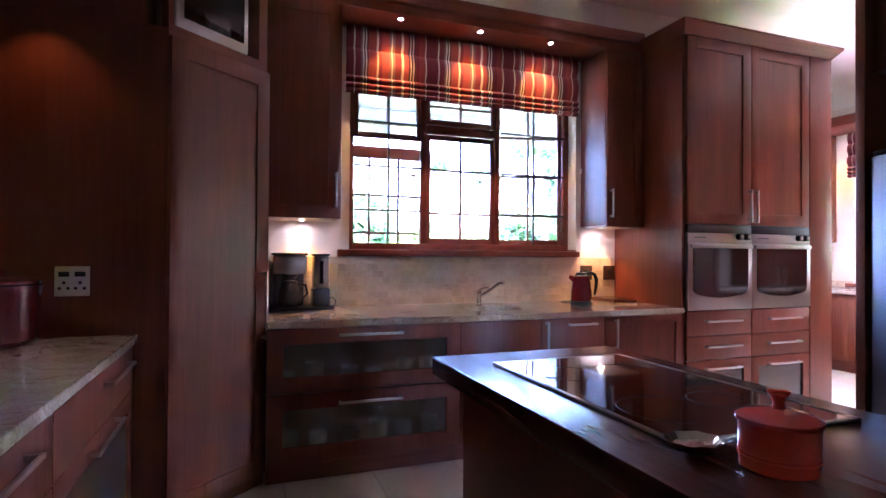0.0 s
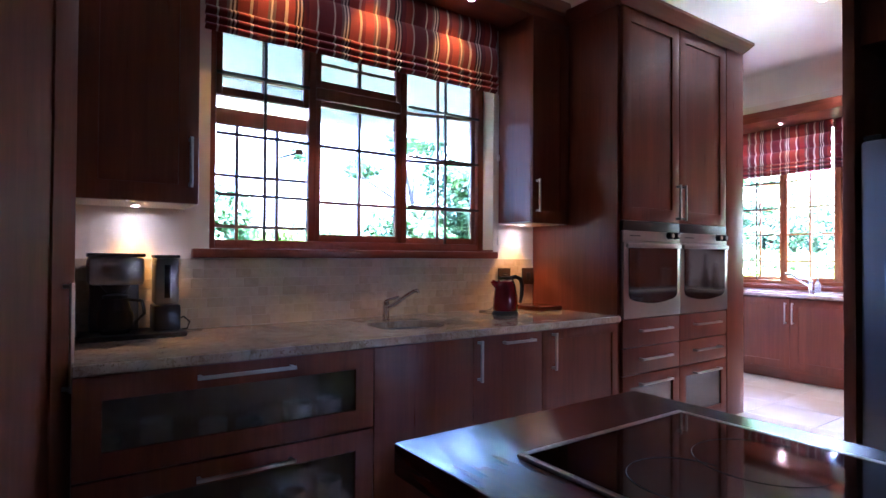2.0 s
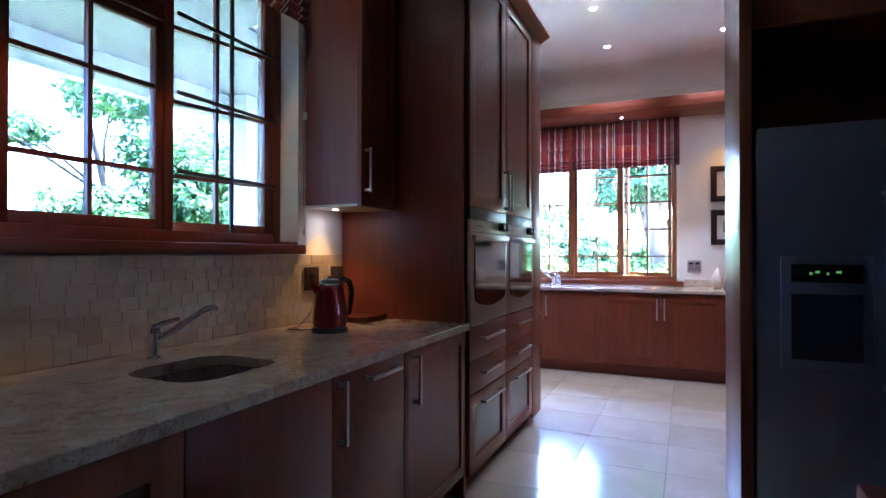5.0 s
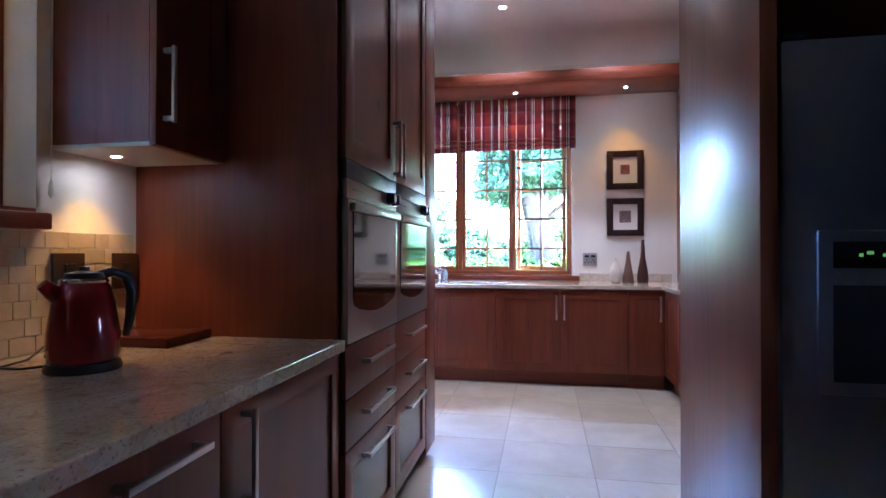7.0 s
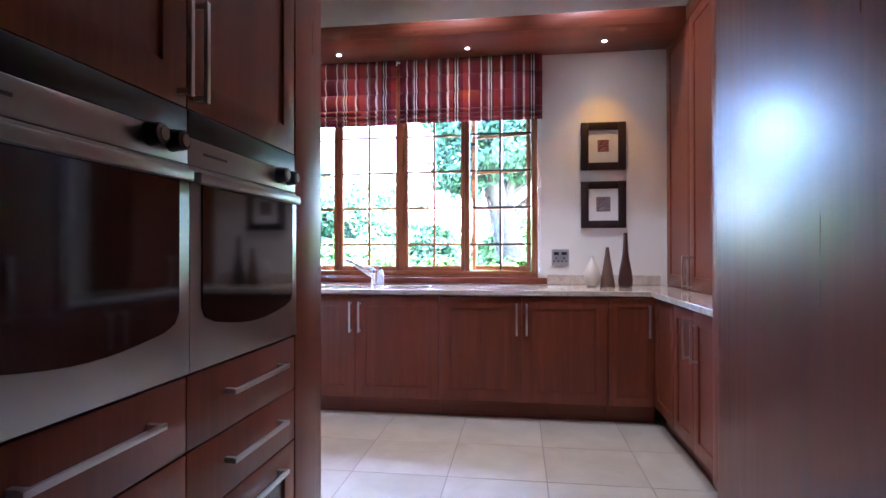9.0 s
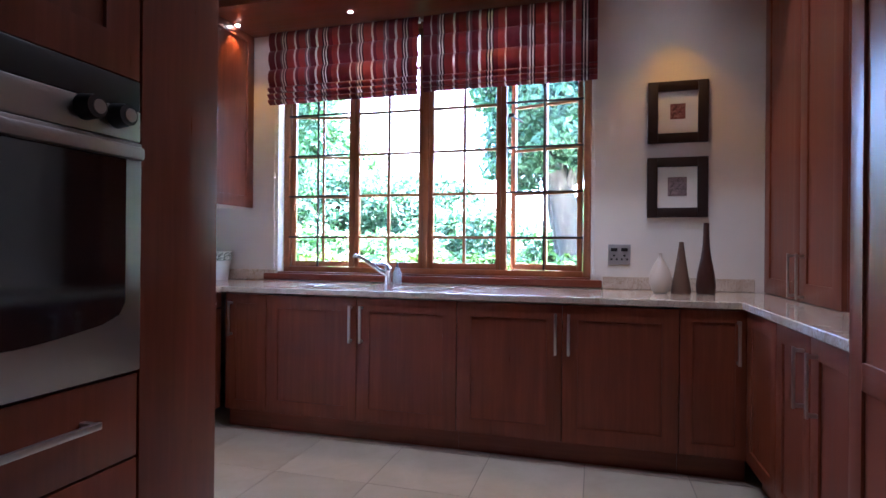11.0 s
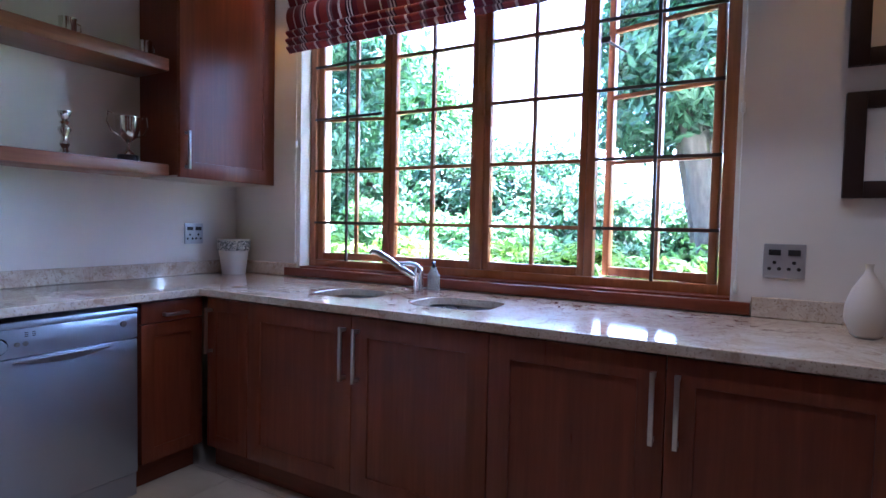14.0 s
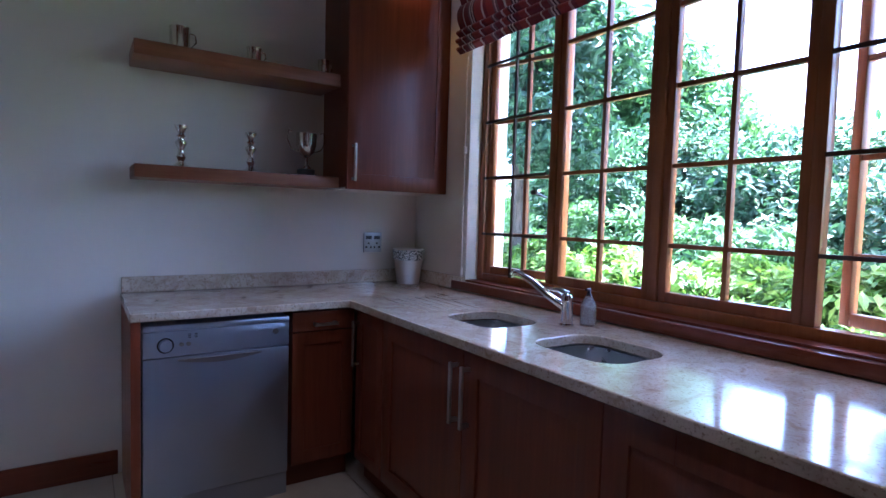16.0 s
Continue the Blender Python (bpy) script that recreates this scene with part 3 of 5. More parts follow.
sash(win1, -0.06, 0.70, -0.11, 0.80, 3, [0.13, 0.42], None, 0, BACKLITWOOD, top=0.092, y=0.172, glazing=DIMPANE)
sash(win1, 1.24, 1.815, 0.05, 1.45, 2, rows1, "r", 12, BACKLITWOOD, glazing=DIMPANE)
for x0, x1 in ((0.05, 0.563), (1.237, 1.82)):
    g = bars(bmesh.new(), x0, x1, 0.05, 1.45, [(x0 + x1) / 2], rows1, 0.016, -0.014, -0.002)
    part("burglar_bars", g, BRONZE, win1, "dark bronze burglar bars")
stay(win1, 0.50, 0.56, -0.01, -0.07)
part("window_sill", block(-0.085, -0.155, -0.048, W1 + 0.012, -0.112, -0.001, bevel=0.006), CHERRY_X, win1, "dark wooden sill nosing")
part("sill_board", block(0.001, -0.1115, -0.0, W1 - 0.001, -0.001, 0.012), CHERRY_X, win1, "dark wooden sill board")

win2 = thing("window_2", 7.01, 4.43, 0.955, -90, "wide four-light wooden cottage window with small panes onto the garden", "window", "", "structure")
W2, H2, M2 = 2.317, 1.845, (0.573, 1.157, 1.726)
reveal_frame(win2, W2, H2, M2, WINWOOD)
rows2 = [0.276, 0.588, 0.897, 1.207, 1.515]
lights = [(0.052, 0.550), (0.596, 1.134), (1.180, 1.703), (1.749, 2.265)]
sash(win2, *lights[0], 0.05, 1.795, 2, rows2, "l", 13)
sash(win2, *lights[1], 0.05, 1.795, 2, rows2)
sash(win2, *lights[2], 0.05, 1.795, 2, rows2)
sash(win2, *lights[3], 0.05, 1.795, 2, rows2, "r", 15)
for x0, x1 in (lights[0], lights[3]):
    g = bars(bmesh.new(), x0, x1, 0.05, 1.795, [(x0 + x1) / 2], rows2, 0.014, -0.014, -0.002)
    part("burglar_bars", g, BRONZE, win2, "dark bronze burglar bars")
stay(win2, 0.47, 0.50, -0.01, -0.06)
stay(win2, 1.78, 1.12, -0.01, 0.06)
part("window_sill", block(-0.105, -0.108, -0.050, W2 + 0.07, -0.081, -0.001, bevel=0.005), CHERRY_X, win2, "reddish wooden sill nosing")
part("sill_board", block(0.001, -0.0805, 0.0, W2 - 0.001, -0.001, 0.010), CHERRY_X, win2, "reddish wooden sill board")


def blind(x, y, z, rz, w, drop, label, folds):
    """A Roman blind: flat upper part, soft folds stacked at its hem."""
    th = thing("roman_blind", x, y, z, rz, label, "blind")
    prof = [(0.0, 0.0)]
    zz, n = 0.0, 10
    for f, (height, depth) in enumerate(folds):
        for k in range(1, n + 1):
            u = k / n
            prof.append((-depth * math.sin(math.pi * u) ** 0.8, zz - height * u - (0.006 if u > 0.93 else 0)))
        zz -= height
    bm = bmesh.new()
    cols = 40
    grid = []
    for c in range(cols + 1):
        xx = w * c / cols
        sway = 0.004 * math.sin(xx * 9.0) + 0.003 * math.sin(xx * 23.0 + 1)
        grid.append([bm.verts.new((xx, yy + sway * min(1, -zz_ / drop + 0.2), zz_ * (drop / -zz))) for yy, zz_ in prof])
    for a, b in zip(grid, grid[1:]):
        for k in range(len(prof) - 1):
            bm.faces.new((a[k], b[k], b[k + 1], a[k + 1]))
    r = bmesh.ops.solidify(bm, geom=list(bm.faces), thickness=0.003)
    part("fabric", bm, FABRIC, th, "", 50)
    part("headrail", block(0.0, 0.006, -0.03, w, 0.04, 0.0), WHITE, th)
    return th


blind(0.655, 3.755, 2.866, 0, 1.875, 0.47, "striped red, rust and cream Roman blind over the kitchen window", [(0.15, 0.020), (0.19, 0.026), (0.045, 0.030), (0.04, 0.032), (0.03, 0.026)])
blind(6.875, 4.475, 2.773, -90, 1.19, 0.54, "striped red and cream Roman blind half raised beside its twin", [(0.13, 0.022), (0.14, 0.026), (0.14, 0.030), (0.045, 0.034), (0.045, 0.036), (0.04, 0.028)])
blind(6.875, 3.25, 2.773, -90, 1.17, 0.525, "striped red and cream Roman blind half raised, one of two", [(0.13, 0.022), (0.14, 0.026), (0.15, 0.030), (0.04, 0.030), (0.04, 0.034), (0.03, 0.026)])


def cord(x, y, z0, z1, label):
    th = thing("blind_cord", x, y, z1, 0, label, "cord")
    part("string", rod(bmesh.new(), (0, 0, 0), (0, 0, z0 - z1), 0.0022, 6), CORD, th)
    part("cleat", block(-0.010, -0.008, (z0 - z1) * 0.45, 0.010, 0.008, (z0 - z1) * 0.45 + 0.04, bevel=0.004), WHITE, th, "white plastic cord cleat")
    part("toggle", lathe(bmesh.new(), [(0.003, z0 - z1 + 0.02), (0.008, z0 - z1), (0.009, z0 - z1 - 0.025), (0.003, z0 - z1 - 0.035)], 12), WHITE, th, "white cord toggle")


cord(2.60, 3.80, 1.38, 2.40, "white blind cord hanging beside the kitchen window")
cord(SE - 0.012, 2.096, 1.02, 2.24, "white blind cord hanging beside the scullery window")
cord(SE - 0.012, 4.455, 1.02, 2.22, "white blind cord hanging at the far window jamb")


# ---- kitchen: window run ----
def base_unit(x, y, rz, w, label, depth=0.58, group="base cabinets", low=TOP - 0.04):
    th = thing("base_cabinet", x, y, 0, rz, label, "cabinet", group)
    carcass(th, w, depth, 0.12, low)
    return th


ZT = TOP - 0.044
FY = 3.078                                      # carcass fronts below the kitchen window
u = thing("base_cabinet", 0.125, FY, 0, 0, "dark cherry cabinet with two wide frosted glass drawers of crockery", "cabinet", "kitchen base cabinets")
bm = bmesh.new()
box(bm, 0.0, 0.001, 0.12, 0.02, 0.6, ZT), box(bm, 1.095, 0.001, 0.12, 1.115, 0.6, ZT), box(bm, 0.02, 0.58, 0.12, 1.095, 0.6, ZT), box(bm, 0.02, 0.002, 0.12, 1.095, 0.58, 0.14), box(bm, 0.02, 0.01, 0.485, 1.095, 0.58, 0.50)
part("body", bm, INSIDE, u)
part("plinth", block(0, 0.05, 0, 1.115, 0.068, 0.12), CHERRY_X, u)
front_glass(u, 0.0, 1.115, 0.505, ZT, 0.565, 0.815, 0.37, 0.085)
front_glass(u, 0.0, 1.115, 0.125, 0.50, 0.565, 0.440, 0.37, 0.085)
u = base_unit(1.242, FY, 0, 0.56, "plain dark cherry appliance door with no handle", group="kitchen base cabinets", low=0.66)
part("door", slab_bm(0, 0.56, 0.125, ZT), CHERRY, u)
u = base_unit(1.804, FY, 0, 0.484, "narrow dark cherry cabinet with an upright and a level handle", group="kitchen base cabinets", low=0.66)
d = front_slab(u, 0, 0.484, 0.125, ZT, 0.298, 0.815, 0.22, "door")
part("handle", handle_bm(0.032, 0.735, 0.21, True, -0.022), HANDLE, d, "satin nickel bar handle")
u = base_unit(2.290, FY, 0, 0.662, "dark cherry cupboard with a panelled door beside the ovens", group="kitchen base cabinets")
front_door(u, 0, 0.662, 0.125, ZT, 0.08, 0.735, 0.21, stile=0.055)

random.seed(4)
for row, z in ((0, 0.501), (1, 0.141)):
    for k in range(6):
        x, r, h = 0.24 + 0.17 * k + random.uniform(-0.02, 0.02), random.uniform(0.045, 0.06), random.uniform(0.07, 0.15)
        name = "mug" if h > 0.10 else "bowl"
        pr = [(r * 0.55, 0), (r * 0.8, 0.012), (r, h * 0.6), (r * 1.05, h), (r * 0.97, h), (r * 0.9, h * 0.6), (r * 0.5, 0.02)]
        ob = solid(name, lathe(bmesh.new(), pr, 20), CROCK, "white " + name + " behind the frosted drawer glass", name, group="crockery")
        ob.location = (x, FY + 0.085 + random.uniform(0, 0.03), z)


def wall_cab(x, y, z, rz, w, d, h, label, hinge, hz=0.13, hl=0.22):
    """A wall cabinet with one panelled door; a slim pale base plate below."""
    th = thing("wall_cabinet", x, y, z, rz, label, "cabinet", "wall cabinets")
    part("body", block(0.001, 0.001, 0.012, w - 0.001, d, h), CHERRY, th)
    part("base_plate", block(0.004, 0.004, 0.0, w - 0.004, d - 0.002, 0.0115), CREAM, th, "pale underside panel")
    front_door(th, 0, w, 0.0, h, w - 0.035 if hinge == "l" else 0.035, hz + hl / 2 - 0.06, hl, stile=0.08)
    return th


wall_cab(0.125, 3.49, 1.49, 0, 0.458, 0.328, 1.375, "tall dark cherry wall cabinet above the coffee maker", "l")
wall_cab(2.612, 3.49, 1.49, 0, 0.341, 0.328, 1.375, "tall dark cherry wall cabinet above the kettle", "r")
pel = thing("pelmet", 0.0, 3.49, 2.868, 0, "dark cherry pelmet board with small downlights over the window", "pelmet")
part("board", block(0.12, -0.012, 0.0, 2.953, 0.328, 0.06), CHERRY_X, pel)
part("cornice", block(0.12, -0.045, 0.061, 2.953, 0.328, 0.15, bevel=0.01), CHERRY_X, pel)

# backsplash of small stone tiles
splash = solid("backsplash", block(0.13, KW - 0.008, TOP + 0.001, 2.936, KW - 0.001, 1.248), WGROUT, "tumbled cream travertine tiles behind the worktop", "backsplash", "structure", None)

# ---- ovens ----
tall = thing("oven_cabinet", 2.955, 3.066, 0, 0, "tall cherry oven housing with panelled doors, drawers and cornice", "cabinet")
part("side_panel", block(0.0, 0.0, 0.0, 0.024, 0.752, 2.868), CHERRY, tall)
part("drawer_box", block(0.0245, 0.001, 0.10, 1.51, 0.752, 0.876), CHERRY, tall)
part("upper_box", block(0.0245, 0.001, 1.503, 1.51, 0.752, 2.868), CHERRY, tall)
part("back_panel", block(0.0245, 0.42, 0.8765, 1.51, 0.752, 1.5025), CHERRY, tall)
part("post", block(1.272, 0.001, 0.8765, 1.51, 0.4195, 1.5025), CHERRY, tall)
part("end_panel", block(1.2725, -0.024, 0.06, 1.52, 0.0, 2.868, bevel=0.002), CHERRY, tall)
part("side_panel", block(1.5105, -0.0005, 0.06, 1.520, 0.752, 2.868), CHERRY, tall)
part("plinth", block(0.026, 0.05, 0.0, 1.46, 0.068, 0.0995), CHERRY_X, tall)
c = bmesh.new()
x0, x1, yb = 0.0, 1.52, 0.752
lo = [c.verts.new(v) for v in ((x0 - 0.0, -0.024, 2.869), (x1, -0.024, 2.869), (x1, yb, 2.869), (x0, yb, 2.869))]
mi = [c.verts.new(v) for v in ((x0 - 0.055, -0.085, 2.937), (x1 + 0.06, -0.085, 2.937), (x1 + 0.06, yb, 2.937), (x0 - 0.055, yb, 2.937))]
hi = [c.verts.new(v) for v in ((x0 - 0.055, -0.085, 2.955), (x1 + 0.06, -0.085, 2.955), (x1 + 0.06, yb, 2.955), (x0 - 0.055, yb, 2.955))]
c.faces.new(lo[::-1]), c.faces.new(hi)
for a, b in ((lo, mi), (mi, hi)):
    for i in range(4):
        c.faces.new((a[i], a[(i + 1) % 4], b[(i + 1) % 4], b[i]))
part("cornice", c, CHERRY_X, tall, "flared cherry cornice")
D0, D1, D2 = 0.026, 0.648, 1.270
for a, b, hx in ((D0, D1, D1 - 0.032), (D1, D2, D1 + 0.032)):
    front_door(tall, a, b, 1.503, 2.866, hx, 1.645, 0.245, stile=0.085)
    front_slab(tall, a, b, 0.690, 0.872, (a + b) / 2 + 0.02, 0.795, 0.34)
    front_slab(tall, a, b, 0.515, 0.688, (a + b) / 2 + 0.02, 0.612, 0.34)
    front_glass(tall, a, b, 0.10, 0.513, (a + b) / 2 + 0.02, 0.452, 0.34, 0.075)


def oven(x, label):
    """A built-in oven: black strip, steel panel with two knobs, glass door curved at its foot."""
    th = thing("oven", x, 3.066, 0.878, 0, label, "oven", "built-in ovens")
    w = 0.619
    part("casing", block(0.01, 0.0, 0.0, w - 0.01, 0.40, 0.622), BLACK, th)
    part("top_strip", block(0.0, -0.024, 0.560, w, -0.0005, 0.624, bevel=0.003), BLACK, th, "glossy black control strip")
    pan = part("control_panel", block(0.0, -0.026, 0.492, w, -0.0005, 0.559, bevel=0.003), STEEL, th, "brushed steel control panel")
    part("badge", block(0.06, -0.0268, 0.524, 0.17, -0.0262, 0.531), BLACK, pan)
    for kx in (w - 0.135, w - 0.062):
        k = part("knob", rod(bmesh.new(), (kx, -0.026, 0.537), (kx, -0.058, 0.537), 0.026, 24, 0.022), BLACK, th, "black knob with a steel face")
        part("knob_face", rod(bmesh.new(), (kx + 0.004, -0.0581, 0.537), (kx + 0.004, -0.0600, 0.537), 0.014, 20), STEEL, k)
    d = part("door", block(0.0, -0.030, 0.0, w, -0.0005, 0.490, bevel=0.003), STEEL, th, "brushed steel oven door")
    g = bmesh.new()
    pts = [(0.045, 0.453), (0.045, 0.15), (0.06, 0.125), (0.10, 0.11)] + [(0.10 + (w - 0.20) * k / 10, 0.11 - 0.022 * math.sin(math.pi * k / 10)) for k in range(1, 10)] + [(w - 0.10, 0.11), (w - 0.06, 0.125), (w - 0.045, 0.15), (w - 0.045, 0.453)]
    f = g.faces.new([g.verts.new((px, -0.0345, pz)) for px, pz in pts])
    r = bmesh.ops.extrude_face_region(g, geom=[f])
    bmesh.ops.translate(g, verts=[v for v in r["geom"] if isinstance(v, bmesh.types.BMVert)], vec=(0, 0.006, 0))
    bmesh.ops.recalc_face_normals(g, faces=g.faces)
    part("door_glass", g, OVENGLASS, d, "black oven door glass", None)
    part("handle", block(0.012, -0.052, 0.450, w - 0.012, -0.028, 0.478, bevel=0.006), STEEL, d, "steel door grip")
    return th


oven(2.983, "steel built-in oven with black glass door beside the worktop")
oven(3.604, "steel built-in oven with black glass door, one of two")

# ---- corner cupboard with a television niche ----
CX, CY, CA = -0.33, 2.76, math.degrees(math.atan2(0.40, 0.445))
corner = thing("corner_cupboard", CX, CY, 0, CA, "tall dark cherry corner cupboard with one door and a television niche", "cupboard")
inv = pose(CX, CY, 0, 0, 0, CA).inverted()


def prism(pts, z0, z1):
    bm = bmesh.new()
    lo = [bm.verts.new(inv @ Vector((x, y, z0))) for x, y in pts]
    hi = [bm.verts.new(inv @ Vector((x, y, z1))) for x, y in pts]
    bm.faces.new(lo[::-1]), bm.faces.new(hi)
    for i in range(len(pts)):
        j = (i + 1) % len(pts)
        bm.faces.new((lo[i], lo[j], hi[j], hi[i]))
    bmesh.ops.recalc_face_normals(bm, faces=bm.faces)
    return bm


part("body", prism([(-1.098, 2.76), (-0.33, 2.76), (0.115, 3.16), (0.115, 3.815), (-1.098, 3.815)], 0.0, 2.30), CHERRY, corner)
part("upper_body", prism([(-1.098, 2.76), (-0.42, 2.76), (-0.42, 3.12), (-0.16, 3.35), (0.115, 3.40), (0.115, 3.815), (-1.098, 3.815)], 2.3005, 2.95), CHERRY, corner)
part("jamb", block(0.540, 0.0, 2.3005, 0.598, 0.30, 2.95), CHERRY, corner)
part("jamb", block(0.0, 0.0, 2.3005, 0.03, 0.05, 2.95), CHERRY, corner)
part("rail", block(0.0, -0.001, 2.27, 0.598, 0.04, 2.3195), CHERRY_X, corner)
front_door(corner, 0.002, 0.602, 0.06, 2.262, 0.562, 0.985, 0.37, stile=0.085)
tv = thing("television", CX, CY, 2.301, CA, "small old television with a white frame in the cupboard niche", "television")
t = bmesh.new()
box(t, 0.06, 0.03, 0.03, 0.50, 0.20, 0.44, bevel=0.02)
part("case", t, WHITE, tv)
part("screen", block(0.10, 0.022, 0.085, 0.46, 0.034, 0.40, bevel=0.006), OVENGLASS, tv, "dark glass screen")
part("foot", block(0.12, 0.05, 0.0, 0.44, 0.19, 0.03), WHITE, tv)

# ---- west run ----
for y0, y1, kind in ((0.77, 1.67, "slab"), (1.672, 2.752, "glass")):
    u = thing("base_cabinet", -0.478, y0, 0, 90, "cherry drawer cabinet under the granite worktop beside the corner cupboard", "cabinet", "west base cabinets")
    w = y1 - y0
    carcass(u, w, 0.60, 0.12, ZT)
    front_slab(u, 0, w, 0.66, ZT, w / 2 + (0.06 if kind == "slab" else 0.20), 0.80, 0.42)
    if kind == "slab":
        front_slab(u, 0, w, 0.40, 0.658, w / 2, 0.58, 0.42)
        front_slab(u, 0, w, 0.125, 0.398, w / 2, 0.32, 0.42)
    else:
        front_glass(u, 0, w, 0.125, 0.658, w / 2, 0.62, 0.42)
th = thing("wall_cabinet", -0.74, 1.25, 2.36, 90, "dark cherry wall cabinet high above the west worktop", "cabinet", "wall cabinets")
part("body", block(0, 0, 0, 1.505, 0.355, 0.59), CHERRY, th)
front_door(th, 0.0, 0.75, 0.0, 0.59, 0.70, 0.12, 0.18)
front_door(th, 0.752, 1.505, 0.0, 0.59, 0.80, 0.12, 0.18)
bowl = thing("bread_bin", -0.90, 2.60, TOP, 0, "dark red glazed bread crock on the worktop", "crock")
part("crock", lathe(bmesh.new(), [(0.115, 0), (0.135, 0.02), (0.14, 0.2), (0.146, 0.235), (0.13, 0.24)], 32), DARKRED, bowl)
part("lid", lathe(bmesh.new(), [(0.142, 0.2405), (0.14, 0.252), (0.08, 0.268), (0.02, 0.272), (0.024, 0.292), (0.001, 0.296)], 32), DARKRED, bowl)


def socket(x, y, z, rz, mat, label, w=0.125, h=0.12, toggles=True):
    """A double switched socket plate; its back at local y=0."""
    th = thing("socket", x, y, z, rz, label, "socket")
    part("plate", block(-w / 2, -0.010, -h / 2, w / 2, 0.0, h / 2, bevel=0.003), mat, th)
    for s in (-1, 1):
        part("switch", block(s * w * 0.23 - 0.02, -0.0135, h * 0.16, s * w * 0.23 + 0.02, -0.0102, h * 0.33, bevel=0.001), BLACK, th, "black rocker switch")
        hb = bmesh.new()
        for dx, dz in ((0, -0.006), (-0.016, -0.030), (0.016, -0.030)):
            rod(hb, (s * w * 0.23 + dx, -0.0108, dz), (s * w * 0.23 + dx, -0.0102, dz), 0.0068, 12)
        part("holes", hb, BLACK, th)
    return th


socket(-0.69, 2.758, 1.14, 0, WHITE, "white double wall socket on the cupboard side", 0.13, 0.128)
for x in (2.66, 2.886):
    s = thing("socket", x, KW - 0.0125, 1.125, 0, "dark bronze square wall socket above the kettle", "socket", "kitchen sockets")
    part("plate", block(-0.055, -0.012, -0.06, 0.055, 0.0, 0.06, bevel=0.003), BRONZE, s)
    part("rocker", block(-0.02, -0.018, -0.028, 0.02, -0.0122, 0.028, bevel=0.003), BLACK, s)
socket(SE - 0.001, 1.937, 1.121, -90, GREYPLATE, "grey metal double socket on the white wall", 0.137, 0.13)
socket(6.615, SN - 0.001, 1.148, 0, GREYPLATE, "grey metal double socket under the wall cabinet", 0.122, 0.124)

# ---- island ----
isl = thing("kitchen_island", 0.62, -0.9, 0, 0, "dark polished wooden kitchen island with a thick top", "island")
IW, IL, IZ = 0.735, 2.69, 0.912
part("top", block(0, 0, IZ - 0.062, IW, IL, IZ, bevel=0.006), TOPWOOD, isl, "thick dark reddish wooden top")
part("body", block(0.085, 0.06, 0.10, IW - 0.06, IL - 0.085, IZ - 0.0625), CHERRY, isl)
part("plinth", block(0.12, 0.10, 0, IW - 0.10, IL - 0.12, 0.0995), CHERRY, isl)
hob = thing("induction_hob", 0.762, 0.792, IZ, 0, "black glass hob with a steel rim in the island top", "hob")
part("glass", block(0.014, 0.014, 0.0005, 0.482, 0.794, 0.0055), BLACKGLASS, hob)
r_ = bmesh.new()
for a in ((0, 0, 0.496, 0.0135), (0, 0.7945, 0.496, 0.808), (0, 0.0135, 0.0135, 0.7945), (0.4825, 0.0135, 0.496, 0.7945)):
    box(r_, a[0], a[1], 0.0003, a[2], a[3], 0.0065, bevel=0.001)
part("rim", r_, STEEL, hob)
for cx, cy, rr in ((0.15, 0.58, 0.09), (0.33, 0.55, 0.11), (0.15, 0.2, 0.11), (0.33, 0.22, 0.075)):
    q = [(cx + rr * math.cos(2 * math.pi * k / 48), cy + rr * math.sin(2 * math.pi * k / 48), 0.0058) for k in range(36)]
    part("ring_mark", tube(bmesh.new(), q, 0.0006, 4), HOBMARK, hob)
cb = bmesh.new()
for k in range(4):
    box(cb, 0.2 + k * 0.025, 0.035, 0.0056, 0.212 + k * 0.025, 0.045, 0.0060)
part("control_marks", cb, HOBMARK, hob)

pot = thing("casserole_pot", 0.842, 0.660, IZ, 0, "glossy orange-red enamel casserole with a knobbed lid", "pot")
part("body", lathe(bmesh.new(), [(0.054, 0), (0.059, 0.004), (0.0605, 0.020), (0.0620, 0.023), (0.0605, 0.026), (0.0620, 0.030), (0.0605, 0.033), (0.0618, 0.072), (0.0640, 0.080), (0.062, 0.081)], 40), RED, pot)
lid = part("lid", lathe(bmesh.new(), [(0.0635, 0.0812), (0.0655, 0.083), (0.0648, 0.087), (0.050, 0.0945), (0.026, 0.099), (0.011, 0.101), (0.0085, 0.109), (0.0115, 0.120), (0.0175, 0.126), (0.0178, 0.130), (0.012, 0.132), (0.001, 0.1315)], 40), RED, pot)
rest = thing("spoon_rest", 0.775, 0.775, IZ + 0.0066, 0, "small silver scalloped dish beside the hob", "dish")
d = bmesh.new()
rings = []
for rr, zz in ((0.02, 0.002), (0.040, 0.004), (0.048, 0.012), (0.052, 0.014), (0.050, 0.0105), (0.038, 0.0008), (0.02, 0.0)):
    rings.append([d.verts.new(((rr * (1 + 0.07 * math.cos(8 * a))) * 1.0 * math.cos(a), 0.85 * rr * (1 + 0.07 * math.cos(8 * a)) * math.sin(a), zz)) for a in [2 * math.pi * k / 48 for k in range(48)]])
for a, b in zip(rings, rings[1:]):
    for i in range(48):
        d.faces.new((a[i], a[(i + 1) % 48], b[(i + 1) % 48], b[i]))
d.faces.new(rings[0]), d.faces.new(rings[-1])
bmesh.ops.recalc_face_normals(d, faces=d.faces)
part("dish", d, SILVER, rest)

